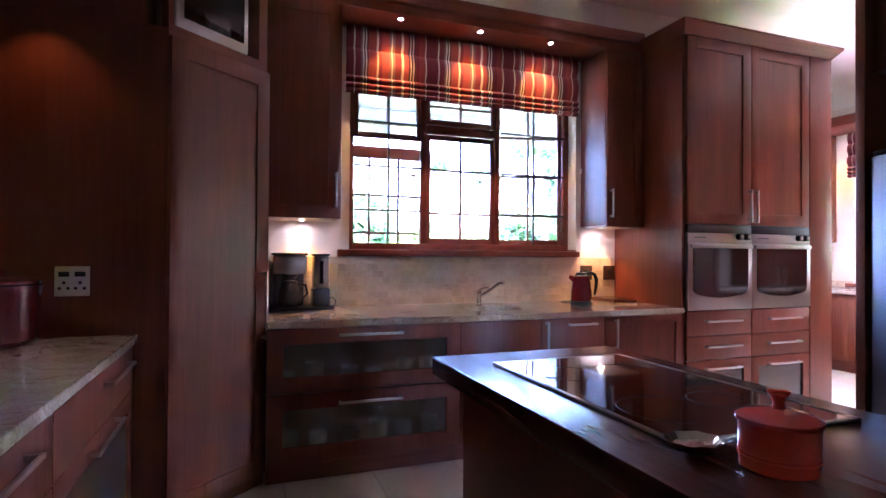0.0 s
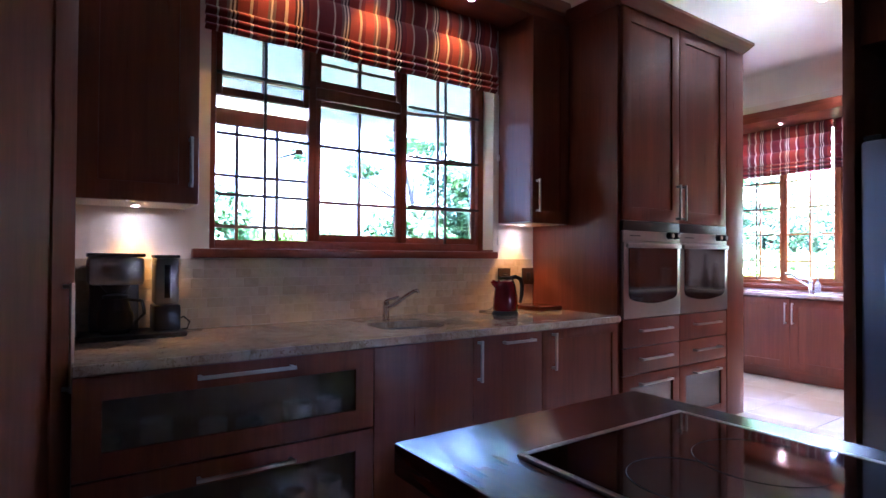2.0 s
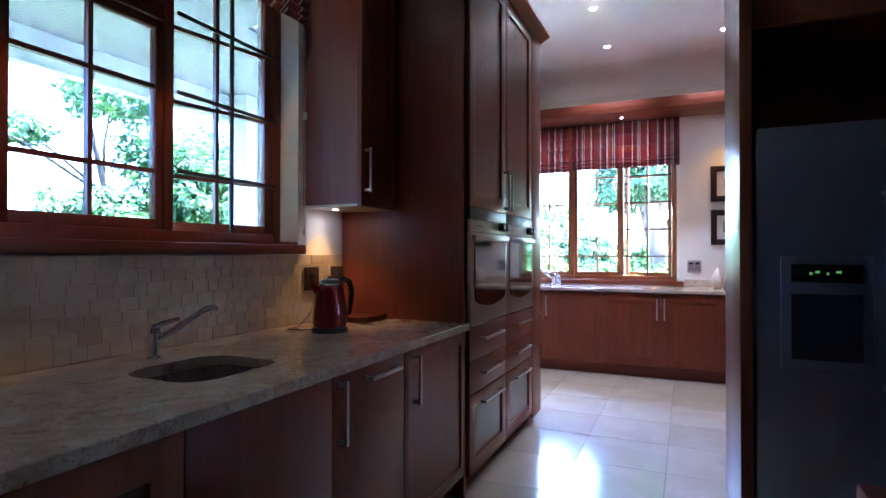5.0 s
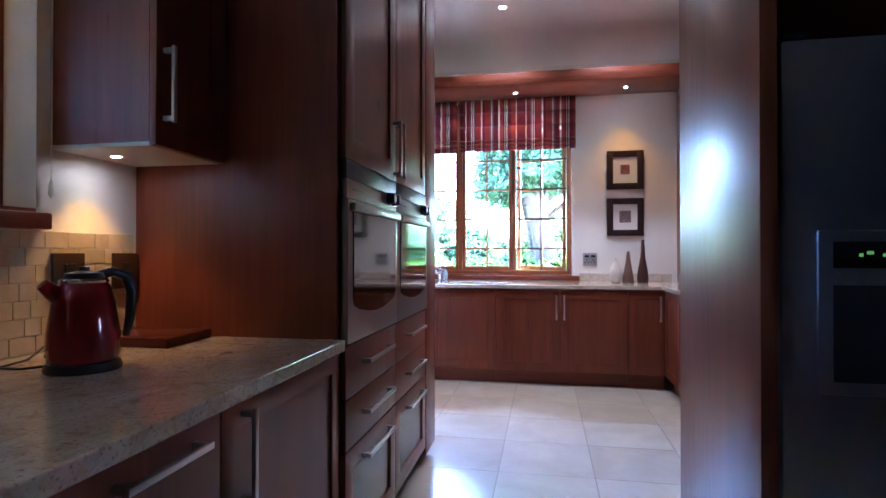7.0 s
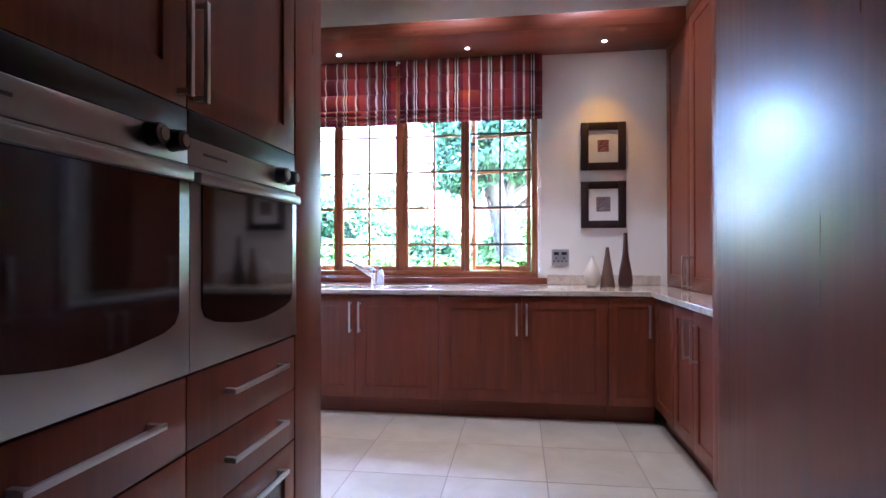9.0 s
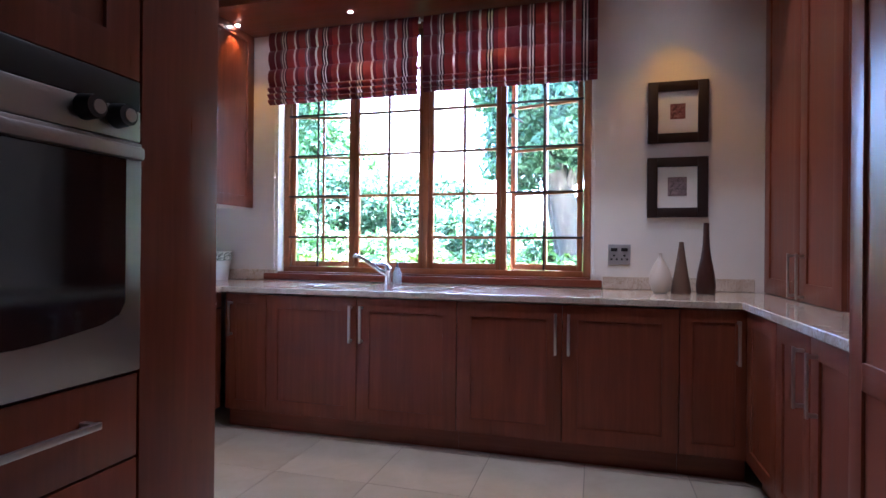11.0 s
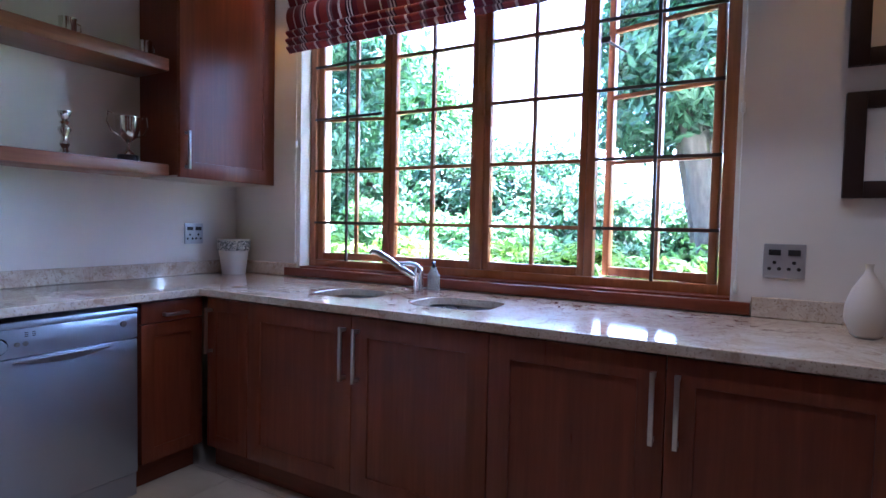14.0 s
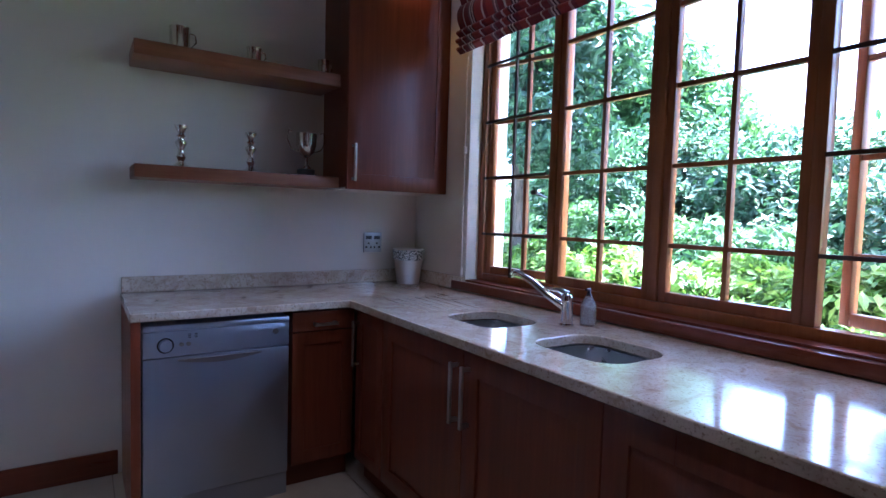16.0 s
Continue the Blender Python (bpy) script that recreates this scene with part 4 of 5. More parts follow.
# ---- on the kitchen worktop ----
kt = thing("kettle", 2.41, 3.505, TOP, -25, "glossy red electric kettle with a black handle and base", "kettle")
part("base", lathe(bmesh.new(), [(0.082, 0), (0.084, 0.006), (0.078, 0.022), (0.07, 0.023)], 32), BLACK, kt, "black power base")
part("body", lathe(bmesh.new(), [(0.074, 0.0235), (0.080, 0.04), (0.078, 0.09), (0.066, 0.17), (0.056, 0.205), (0.05, 0.212)], 36), KETTLERED, kt)
part("collar", lathe(bmesh.new(), [(0.052, 0.2125), (0.054, 0.218), (0.046, 0.224)], 32), CHROME, kt, "chrome collar")
part("lid", lathe(bmesh.new(), [(0.045, 0.2245), (0.04, 0.236), (0.012, 0.242), (0.012, 0.252), (0.001, 0.254)], 28), BLACK, kt)
part("handle", tube(bmesh.new(), [(0.03, 0, 0.228), (0.065, 0, 0.238), (0.098, 0, 0.225), (0.112, 0, 0.185), (0.108, 0, 0.12), (0.098, 0, 0.07)], [0.012, 0.013, 0.014, 0.014, 0.012, 0.009], 12), BLACK, kt, "black plastic handle")
part("spout", tube(bmesh.new(), [(-0.045, 0, 0.175), (-0.07, 0, 0.195), (-0.088, 0, 0.212)], [0.022, 0.019, 0.014], 14), KETTLERED, kt)

part("cable", tube(bmesh.new(), [(-0.03, 0.075, 0.006), (-0.10, 0.10, 0.005), (-0.13, 0.16, 0.005), (-0.05, 0.215, 0.006), (0.045, 0.285, 0.05), (0.08, 0.30, 0.13), (0.085, 0.292, 0.20)], 0.0032, 8), BLACK, kt, "black mains cable")
bd = thing("serving_board", 2.70, 3.50, TOP, 0, "low dark wooden board lying behind the kettle", "board")
part("board", block(0.0, 0.0, 0.0, 0.225, 0.28, 0.03, bevel=0.004), TOPWOOD, bd)

cm = thing("coffee_maker", 0.305, 3.668, TOP, 0, "black and steel filter coffee maker with a glass jug", "coffee maker")
part("tray", block(-0.155, -0.115, 0.0, 0.255, 0.13, 0.022, bevel=0.008), BLACK, cm, "black base tray")
part("back_column", block(-0.115, 0.03, 0.0225, 0.075, 0.115, 0.27, bevel=0.01), BLACK, cm)
part("brew_head", block(-0.125, -0.085, 0.235, 0.085, 0.118, 0.355, bevel=0.018), STEEL, cm, "brushed steel brew head")
part("head_top", block(-0.128, -0.088, 0.3555, 0.088, 0.12, 0.372, bevel=0.006), BLACK, cm)
part("filter_cone", lathe(bmesh.new(), [(0.035, 0.20), (0.062, 0.234), (0.001, 0.2345)], 24, -0.02, -0.01), BLACK, cm)
jug = part("jug", lathe(bmesh.new(), [(0.055, 0.024), (0.07, 0.05), (0.072, 0.10), (0.055, 0.15), (0.048, 0.175), (0.045, 0.175), (0.052, 0.15), (0.069, 0.10), (0.067, 0.052), (0.05, 0.027)], 28, -0.02, -0.02), CLEAR, cm, "clear glass jug")
part("jug_lid", lathe(bmesh.new(), [(0.05, 0.1755), (0.05, 0.188), (0.02, 0.195)], 24, -0.02, -0.02), BLACK, jug)
part("jug_handle", tube(bmesh.new(), [(0.03, -0.05, 0.17), (0.075, -0.085, 0.165), (0.085, -0.09, 0.11), (0.05, -0.065, 0.07)], 0.008, 8), BLACK, jug)
part("grinder_body", block(0.125, -0.06, 0.0225, 0.235, 0.09, 0.14, bevel=0.01), BLACK, cm)
part("grinder_tower", block(0.13, -0.045, 0.1405, 0.23, 0.085, 0.352, bevel=0.014), STEEL, cm, "brushed steel grinder tower")
part("grinder_window", block(0.168, -0.048, 0.17, 0.192, -0.0455, 0.32, bevel=0.001), BLACKGLASS, cm)
part("grinder_top", block(0.128, -0.047, 0.3525, 0.232, 0.087, 0.366, bevel=0.004), BLACK, cm)
part("cable", tube(bmesh.new(), [(0.235, 0.07, 0.06), (0.27, 0.08, 0.07), (0.295, 0.07, 0.045), (0.285, 0.08, 0.012), (0.25, 0.11, 0.006)], 0.004, 8), BLACK, cm)


def mixer(x, y, rz, size, label, lift=0.0):
    """A single-lever mixer with a long angled spout along local -y."""
    th = thing("mixer_tap", x, y, TOP, rz, label, "tap")
    s = size
    part("body", lathe(bmesh.new(), [(0.026 * s, 0), (0.026 * s, 0.006), (0.022 * s, 0.010), (0.021 * s, 0.085 * s), (0.023 * s, 0.095 * s), (0.018 * s, 0.112 * s), (0.001, 0.116 * s)], 24), CHROME, th)
    part("spout", tube(bmesh.new(), [(0, 0, 0.06 * s), (0, -0.06 * s, 0.095 * s), (0, -0.13 * s, 0.145 * s), (0, -0.175 * s, 0.172 * s), (0, -0.20 * s, 0.178 * s), (0, -0.208 * s, 0.165 * s)], [0.015 * s, 0.0135 * s, 0.012 * s, 0.0115 * s, 0.0115 * s, 0.011 * s], 14), CHROME, th)
    part("lever", tube(bmesh.new(), [(0, 0.0, 0.11 * s), (0, -0.03 * s, 0.125 * s), (0, -0.085 * s, (0.140 + lift) * s)], [0.014 * s, 0.010 * s, 0.007 * s], 10), CHROME, th)
    return th


mixer(1.63, 3.66, 40, 0.95, "chrome single-lever mixer tap behind the small sink")
mixer(6.715, 3.44, 210, 1.12, "chrome single-lever mixer tap between the two sinks", -0.012)

# ---- fridge and larder ----
fr = thing("fridge", 2.865, 1.765, 0, -90, "dark steel side-by-side fridge with a water dispenser", "fridge")
part("cabinet", block(0.0, 0.062, 0.02, 0.90, 0.70, 1.755, bevel=0.006), FRIDGE, fr)
fd = part("freezer_door", block(0.0, 0.0, 0.06, 0.445, 0.060, 1.762, bevel=0.016), FRIDGE, fr)
part("fridge_door", block(0.45, 0.0, 0.06, 0.90, 0.060, 1.762, bevel=0.016), FRIDGE, fr)
part("hinge_cover", block(0.01, 0.004, 1.7625, 0.075, 0.10, 1.785, bevel=0.008), BLACK, fr)
di = part("dispenser_frame", block(0.085, -0.012, 0.81, 0.385, -0.0005, 1.245, bevel=0.005), FRIDGE, fd, "raised dispenser surround")
part("dispenser_recess", block(0.12, -0.0135, 0.845, 0.35, -0.0122, 1.10), BLACK, di)
part("dispenser_display", block(0.12, -0.0150, 1.145, 0.35, -0.0122, 1.215, bevel=0.001), BLACKGLASS, di, "black display panel")
for k, (a, w_) in enumerate(((0.18, 0.010), (0.198, 0.016), (0.235, 0.008), (0.265, 0.018))):
    part("display_digit", block(a, -0.0158, 1.175 + 0.006 * (k % 2), a + w_, -0.0151, 1.184 + 0.006 * (k % 2)), GREENLED, di, "green display digits")
for k in range(6):
    part("button", rod(bmesh.new(), (0.135 + k * 0.04, -0.0150, 1.128), (0.135 + k * 0.04, -0.0125, 1.128), 0.006, 12), STEEL, di)
part("door_handle", handle_bm(0.42, 1.12, 0.75, True, 0.0, 0.045, 0.022), HANDLE, fd)
part("door_handle", handle_bm(0.475, 1.12, 0.75, True, 0.0, 0.045, 0.022), HANDLE, fr)
part("kick_plate", block(0.02, 0.03, 0.0, 0.88, 0.06, 0.055), BLACK, fr)

hs = thing("fridge_housing", 2.85, 1.822, 0, -90, "cherry fridge surround with a tall side panel and overhead cupboards", "cabinet")
part("side_panel", block(0.0, 0.0, 0.0, 0.045, 0.88, 2.95, bevel=0.003), CHERRY, hs)
part("side_panel", block(1.0, 0.0, 0.0, 1.045, 0.745, 2.95, bevel=0.003), CHERRY, hs)
part("top_box", block(0.046, 0.08, 2.18, 0.999, 0.74, 2.95), CHERRY, hs)
part("back_panel", block(0.046, 0.71, 0.0, 0.999, 0.74, 2.179), CHERRY, hs)
front_door(hs, 0.048, 0.52, 2.18, 2.948, 0.48, 2.33, 0.2).location.y = 0.08
front_door(hs, 0.522, 0.998, 2.18, 2.948, 0.56, 2.33, 0.2).location.y = 0.08
ld = thing("larder_cabinet", 5.032, 1.378, 0, 180, "tall cherry larder cupboard with two panelled doors and long handles", "cabinet")
part("body", block(0.001, 0.001, 0.10, 0.842, 0.575, 2.95), CHERRY, ld)
part("plinth", block(0.0, 0.05, 0.0, 0.842, 0.068, 0.0995), CHERRY_X, ld)
front_door(ld, 0.0, 0.421, 0.105, 2.945, 0.376, 0.978, 0.34, stile=0.075, mid=0.815, out=0.034)
front_door(ld, 0.422, 0.842, 0.105, 2.945, 0.467, 0.978, 0.34, stile=0.075, mid=0.815, out=0.034)

# ---- scullery base units ----
SX = FX + 0.045                                  # carcass fronts below the window
runs = [(4.36, 4.05, "corner"), (4.05, 2.829, "pair"), (2.829, 1.673, "pair"), (1.673, 1.357, "end")]
for a, b, kind in runs:
    w = a - b
    label = {"corner": "narrow cherry corner cupboard under the granite", "pair": "cherry double cupboard with panelled doors under the sink worktop", "end": "narrow cherry cupboard with one upright handle"}[kind]
    u = base_unit(SX, a, -90, w - 0.001, label, 0.62, "scullery window cabinets", 0.66 if kind == "pair" else TOP - 0.04)
    if kind == "pair":
        front_door(u, 0, w / 2, 0.125, ZT, w / 2 - 0.034, 0.70, 0.22, stile=0.08)
        front_door(u, w / 2, w - 0.001, 0.125, ZT, w / 2 + 0.034, 0.70, 0.22, stile=0.08)
    elif kind == "corner":
        front_door(u, 0.03, w, 0.125, ZT, 0.062, 0.70, 0.22, stile=0.06)
    else:
        front_door(u, 0, w - 0.001, 0.125, ZT, w - 0.05, 0.70, 0.22, stile=0.06)
SYF = 1.395 - 0.045
south = [(6.205, 5.76, None), (5.76, 5.396, 1), (5.396, 5.036, 0)]
for a, b, side in south:
    w = a - b
    u = base_unit(a, SYF, 180, w - 0.001, "cherry cupboard with a panelled door on the south run", 0.56, "scullery south cabinets")
    front_door(u, 0, w - 0.001, 0.125, ZT, None if side is None else (w - 0.062 if side == 1 else 0.062), 0.70, 0.22, stile=0.07)
for k, (a, b) in enumerate(((SE - 0.003, 6.345), (6.345, 5.86))):
    w = a - b
    u = thing("dresser_cabinet", a, 1.085, TOP + 0.002, 180, "tall cherry dresser cupboard standing on the worktop", "cabinet", "dresser cabinets")
    part("body", block(0.001, 0.001, 0.0, w - 0.001, 0.28, 1.895), CHERRY, u)
    front_door(u, 0, w - 0.001, 0.0, 1.895, w - 0.06 if k == 0 else 0.06, 0.125, 0.225, stile=0.09)
bp = thing("pelmet", 6.40, 0.802, 2.775, 0, "cherry pelmet board with small downlights above the scullery window", "pelmet")
part("board", block(0.0, 0.0, 0.0, SE - 6.402, 4.196, 0.112, bevel=0.004), CHERRY_Y, bp)
part("cornice", block(-0.68, 0.0, 0.0, -0.001, 0.31, 0.112, bevel=0.004), CHERRY_X, bp)

# north side: dishwasher, narrow unit, shelves, wall cabinet
u = thing("end_panel", 5.262, 4.385, 0, 0, "cherry end panel beside the dishwasher", "panel")
part("board", block(0.0, 0.0, 0.0, 0.036, 0.60, TOP - 0.038), CHERRY, u)
u = base_unit(5.915, 4.405, 0, 0.31, "narrow cherry drawer cabinet beside the dishwasher", 0.57, "scullery north cabinets")
front_slab(u, 0, 0.31, 0.76, ZT, 0.155, 0.795, 0.12)
front_door(u, 0, 0.31, 0.125, 0.758, None, stile=0.06)
dw = thing("dishwasher", 5.302, 4.395, 0, 0, "silver freestanding dishwasher with a round dial under the worktop", "dishwasher")
part("casing", block(0.002, 0.012, 0.02, 0.598, 0.57, 0.815), DWSILVER, dw)
part("lid", block(0.0, -0.014, 0.816, 0.60, 0.57, 0.842, bevel=0.008), DWSILVER, dw, "grey top plate")
cp = part("control_panel", block(0.002, -0.012, 0.708, 0.598, 0.011, 0.815, bevel=0.004), DWSILVER, dw)
part("dial", rod(bmesh.new(), (0.085, -0.012, 0.757), (0.085, -0.034, 0.757), 0.026, 28, 0.023), DWSILVER, cp, "round silver dial")
part("dial_ring", lathe(bmesh.new(), [(0.032, 0), (0.032, 0.002), (0.027, 0.002), (0.027, 0)], 28), BLACK, cp).matrix_basis = pose(0.085, -0.0122, 0.757, 90)
for k, (bx, br) in enumerate(((0.145, 0.009), (0.172, 0.009), (0.535, 0.013))):
    part("button", rod(bmesh.new(), (bx, -0.012, 0.757 + (0.02 if k == 2 else 0)), (bx, -0.017, 0.757 + (0.02 if k == 2 else 0)), br, 18), STEEL, cp, "round steel button")
mk = bmesh.new()
for k in range(3):
    box(mk, 0.17, -0.0126, 0.782 + k * 0.007, 0.182, -0.0121, 0.785 + k * 0.007), box(mk, 0.195, -0.0126, 0.782 + k * 0.007, 0.207, -0.0121, 0.785 + k * 0.007)
part("marks", mk, BLACK, cp)
dr = bmesh.new()
box(dr, 0.002, -0.012, 0.105, 0.598, 0.011, 0.704, bevel=0.005)
door = part("door", dr, DWSILVER, dw)
gr = bmesh.new()
vs = [(0.13 + 0.34 * k / 16, 0.690 - 0.020 * math.sin(math.pi * k / 16)) for k in range(17)]
a = [gr.verts.new((x, -0.0135, z)) for x, z in vs] + [gr.verts.new((x, -0.0135, 0.694)) for x, z in vs[::-1]]
f = gr.faces.new(a)
r = bmesh.ops.extrude_face_region(gr, geom=[f])
bmesh.ops.translate(gr, verts=[v for v in r["geom"] if isinstance(v, bmesh.types.BMVert)], vec=(0, -0.014, 0))
bmesh.ops.recalc_face_normals(gr, faces=gr.faces)
part("grip", gr, STEEL, door, "curved pale grip lip", None)
part("kick_panel", block(0.004, 0.0, 0.0, 0.596, 0.012, 0.10), DWSILVER, dw)

for z, h, name in ((1.457, 0.06, "low"), (1.998, 0.065, "high")):
    sh = thing("floating_shelf", 5.30, 4.71, z, 0, "thick wooden floating shelf on the cream wall with silverware", "shelf", "floating shelves")
    part("board", block(0, 0, 0, 0.968, 0.288, h, bevel=0.003), SHELFWOOD, sh)
wc = thing("wall_cabinet", 6.285, 4.67, 1.452, 0, "cherry wall cabinet with one panelled door beside the shelves", "cabinet", "wall cabinets")
part("body", block(0.001, 0.001, 0.012, 0.641, 0.328, 1.346), CHERRY, wc)
part("base_plate", block(0.004, 0.004, 0, 0.638, 0.326, 0.0115), CREAM, wc, "pale underside panel")
front_door(wc, 0, 0.642, 0.0, 1.346, 0.035, 0.145, 0.20, stile=0.085)

# silver on the shelves
LOW, HIGH = 1.517, 2.063


def candlestick(x):
    th = thing("candlestick", x, 4.845, LOW, 0, "small silver candlestick on the lower shelf", "candlestick", "silver candlesticks")
    part("stick", lathe(bmesh.new(), [(0.045, 0), (0.045, 0.006), (0.020, 0.022), (0.013, 0.034), (0.022, 0.054), (0.013, 0.078), (0.014, 0.092), (0.027, 0.117), (0.027, 0.127), (0.012, 0.142), (0.022, 0.154), (0.013, 0.167), (0.022, 0.182), (0.029, 0.198), (0.029, 0.205), (0.018, 0.203)], 24), SILVER, th)


candlestick(5.508), candlestick(5.835)
tr = thing("trophy", 6.13, 4.845, LOW, 0, "small silver trophy cup with two handles on a black base", "trophy")
part("base", lathe(bmesh.new(), [(0.048, 0), (0.048, 0.036), (0.043, 0.04)], 24), BLACK, tr, "black plinth")
part("cup", lathe(bmesh.new(), [(0.032, 0.0405), (0.030, 0.046), (0.010, 0.066), (0.009, 0.10), (0.014, 0.106), (0.042, 0.13), (0.053, 0.168), (0.057, 0.232), (0.053, 0.232), (0.048, 0.168), (0.036, 0.135)], 28), SILVER, tr)
for s in (-1, 1):
    part("handle", tube(bmesh.new(), [(s * 0.045, 0, 0.135), (s * 0.085, 0, 0.150), (s * 0.105, 0, 0.195), (s * 0.098, 0, 0.245), (s * 0.078, 0, 0.238)], 0.004, 8), SILVER, tr)
for x, r, h, label, name in ((5.50, 0.045, 0.115, "silver tankard with a handle on the upper shelf", "tankard"), (5.845, 0.036, 0.085, "small silver beaker with a handle on the upper shelf", "beaker"), (6.215, 0.030, 0.09, "narrow silver beaker beside the cabinet", "beaker")):
    th = thing(name, x, 4.83, HIGH, 0, label, name)
    part("cup", lathe(bmesh.new(), [(r, 0), (r, 0.004), (r * 0.95, 0.01), (r, h * 0.9), (r * 1.05, h), (r * 0.98, h), (r * 0.92, h * 0.9), (r * 0.88, 0.02)], 28), SILVER, th)
    part("handle", tube(bmesh.new(), [(r * 0.95, 0, h * 0.85), (r * 1.5, 0, h * 0.8), (r * 1.6, 0, h * 0.5), (r * 0.98, 0, h * 0.2)], 0.004, 8), SILVER, th)

# on the scullery worktop
pp = thing("flower_pot", 6.80, 4.86, TOP, 0, "white glazed flower pot with a patterned grey band", "flower pot")
PATTERN, pn, pl, pb = shader("pot_pattern", (0.6, 0.6, 0.58), 0.4)
pl.new(ramp(pn, pl, noise_tex(pn, pl, coords(pn, pl, (1, 1, 1)), 55, 3, 0.5, 2.0), [(0.47, (0.10, 0.11, 0.11)), (0.54, (0.62, 0.62, 0.58)), (1, (0.68, 0.67, 0.62))]), pb.inputs["Base Color"])
part("body", lathe(bmesh.new(), [(0.066, 0), (0.07, 0.004), (0.088, 0.145)], 32), CROCK, pp)
part("band", lathe(bmesh.new(), [(0.090, 0.1455), (0.097, 0.148), (0.100, 0.205), (0.096, 0.21)], 32), PATTERN, pp, "band of grey leaf pattern")
part("rim", lathe(bmesh.new(), [(0.0965, 0.2105), (0.0965, 0.2165), (0.086, 0.2165), (0.080, 0.19), (0.001, 0.185)], 32), CROCK, pp)
for x, y, prof, mat, label in (
    (6.66, 1.718, [(0.030, 0), (0.045, 0.012), (0.062, 0.06), (0.060, 0.10), (0.045, 0.15), (0.022, 0.19), (0.011, 0.21), (0.010, 0.225), (0.013, 0.235), (0.009, 0.235)], CREAM, "cream egg-shaped ceramic bottle vase"),
    (6.665, 1.605, [(0.052, 0), (0.055, 0.006), (0.050, 0.05), (0.036, 0.13), (0.022, 0.22), (0.013, 0.29), (0.013, 0.30), (0.009, 0.30)], BROWNGLAZE, "brown tapered ceramic vase"),
    (6.675, 1.472, [(0.046, 0), (0.050, 0.006), (0.054, 0.05), (0.046, 0.12), (0.030, 0.20), (0.020, 0.27), (0.016, 0.36), (0.015, 0.41), (0.011, 0.41)], DARKGLAZE, "tall dark brown long-necked vase"),
):
    v = solid("vase", lathe(bmesh.new(), prof, 32), mat, label, "vase", "", 50, "three vases")
    v.location = (x, y, TOP)
sp = thing("soap_dispenser", 6.80, 3.405, TOP, 0, "clear glass soap bottle with a black pump behind the tap", "soap bottle")
part("bottle", lathe(bmesh.new(), [(0.030, 0), (0.032, 0.005), (0.032, 0.085), (0.018, 0.108), (0.014, 0.12), (0.012, 0.12), (0.016, 0.107), (0.029, 0.083), (0.029, 0.008)], 24), SOAP, sp)
part("pump", tube(bmesh.new(), [(0, 0, 0.118), (0, 0, 0.14), (0, -0.004, 0.146), (-0.03, -0.01, 0.146)], [0.012, 0.006, 0.006, 0.005], 10), BLACK, sp, "black pump head")


# pictures
def picture(z0, z1, seed, label):
    y0, y1 = 1.772, 1.421
    th = thing("framed_picture", SE - 0.001, y0, z0, -90, label, "picture", "pair of framed pictures")
    w, h, b = y0 - y1, z1 - z0, 0.060
    bm = bmesh.new()
    box(bm, 0, -0.028, 0, b, 0, h, bevel=0.003), box(bm, w - b, -0.028, 0, w, 0, h, bevel=0.003), box(bm, b, -0.027, 0, w - b, 0, b, bevel=0.003), box(bm, b, -0.027, h - b, w - b, 0, h, bevel=0.003)
    part("frame", bm, DARKFRAME, th, "dark brown wooden frame")
    part("mat", block(b - 0.002, -0.012, b - 0.002, w - b + 0.002, -0.001, h - b + 0.002), MAT, th, "off-white mount")
    m, n, l, bs = shader("print", (0.2, 0.1, 0.1), 0.6)
    v = coords(n, l, (1, 1, 1))
    f = noise_tex(n, l, v, 42 + seed, 5, 0.7, 1.5)
    cols = [(0.35, (0.03, 0.02, 0.02)), (0.5, (0.20, 0.06, 0.05)), (0.65, (0.38, 0.20, 0.17))] if seed == 0 else [(0.35, (0.05, 0.04, 0.04)), (0.5, (0.17, 0.13, 0.14)), (0.65, (0.32, 0.25, 0.26))]
    l.new(ramp(n, l, f, cols), bs.inputs["Base Color"])
    s = 0.088 if seed == 0 else 0.11
    part("print", block(w / 2 - s / 2, -0.0135, h / 2 - s / 2, w / 2 + s / 2, -0.0122, h / 2 + s / 2 + 0.008), m, th, "small square abstract print")


picture(1.823, 2.206, 0, "square dark wooden frame with a small red print")
picture(1.357, 1.732, 3, "square dark wooden frame with a small grey print")


# ---- recessed lamps ----
def downlight(x, y, z, watts, cone=75, size=0.015, color=(1.0, 0.45, 0.055), label="small round recessed downlight in the pelmet", group="pelmet downlights", face=True, lean=0.0):
    th = thing("downlight", x, y, z, 0, label, "downlight", group)
    part("rim", lathe(bmesh.new(), [(size * 1.5, 0.0), (size * 1.5, -0.003), (size * 1.05, -0.004), (size * 1.05, 0.0)], 24), WHITE if z > 3.3 else HANDLE, th)
    if face:
        part("lamp", lathe(bmesh.new(), [(size, 0.0), (size, -0.0015), (0.001, -0.002)], 20), LAMP, th, "glowing lamp face")
    spot(x, y, z - 0.012, watts, cone, color, 0.6, lean)


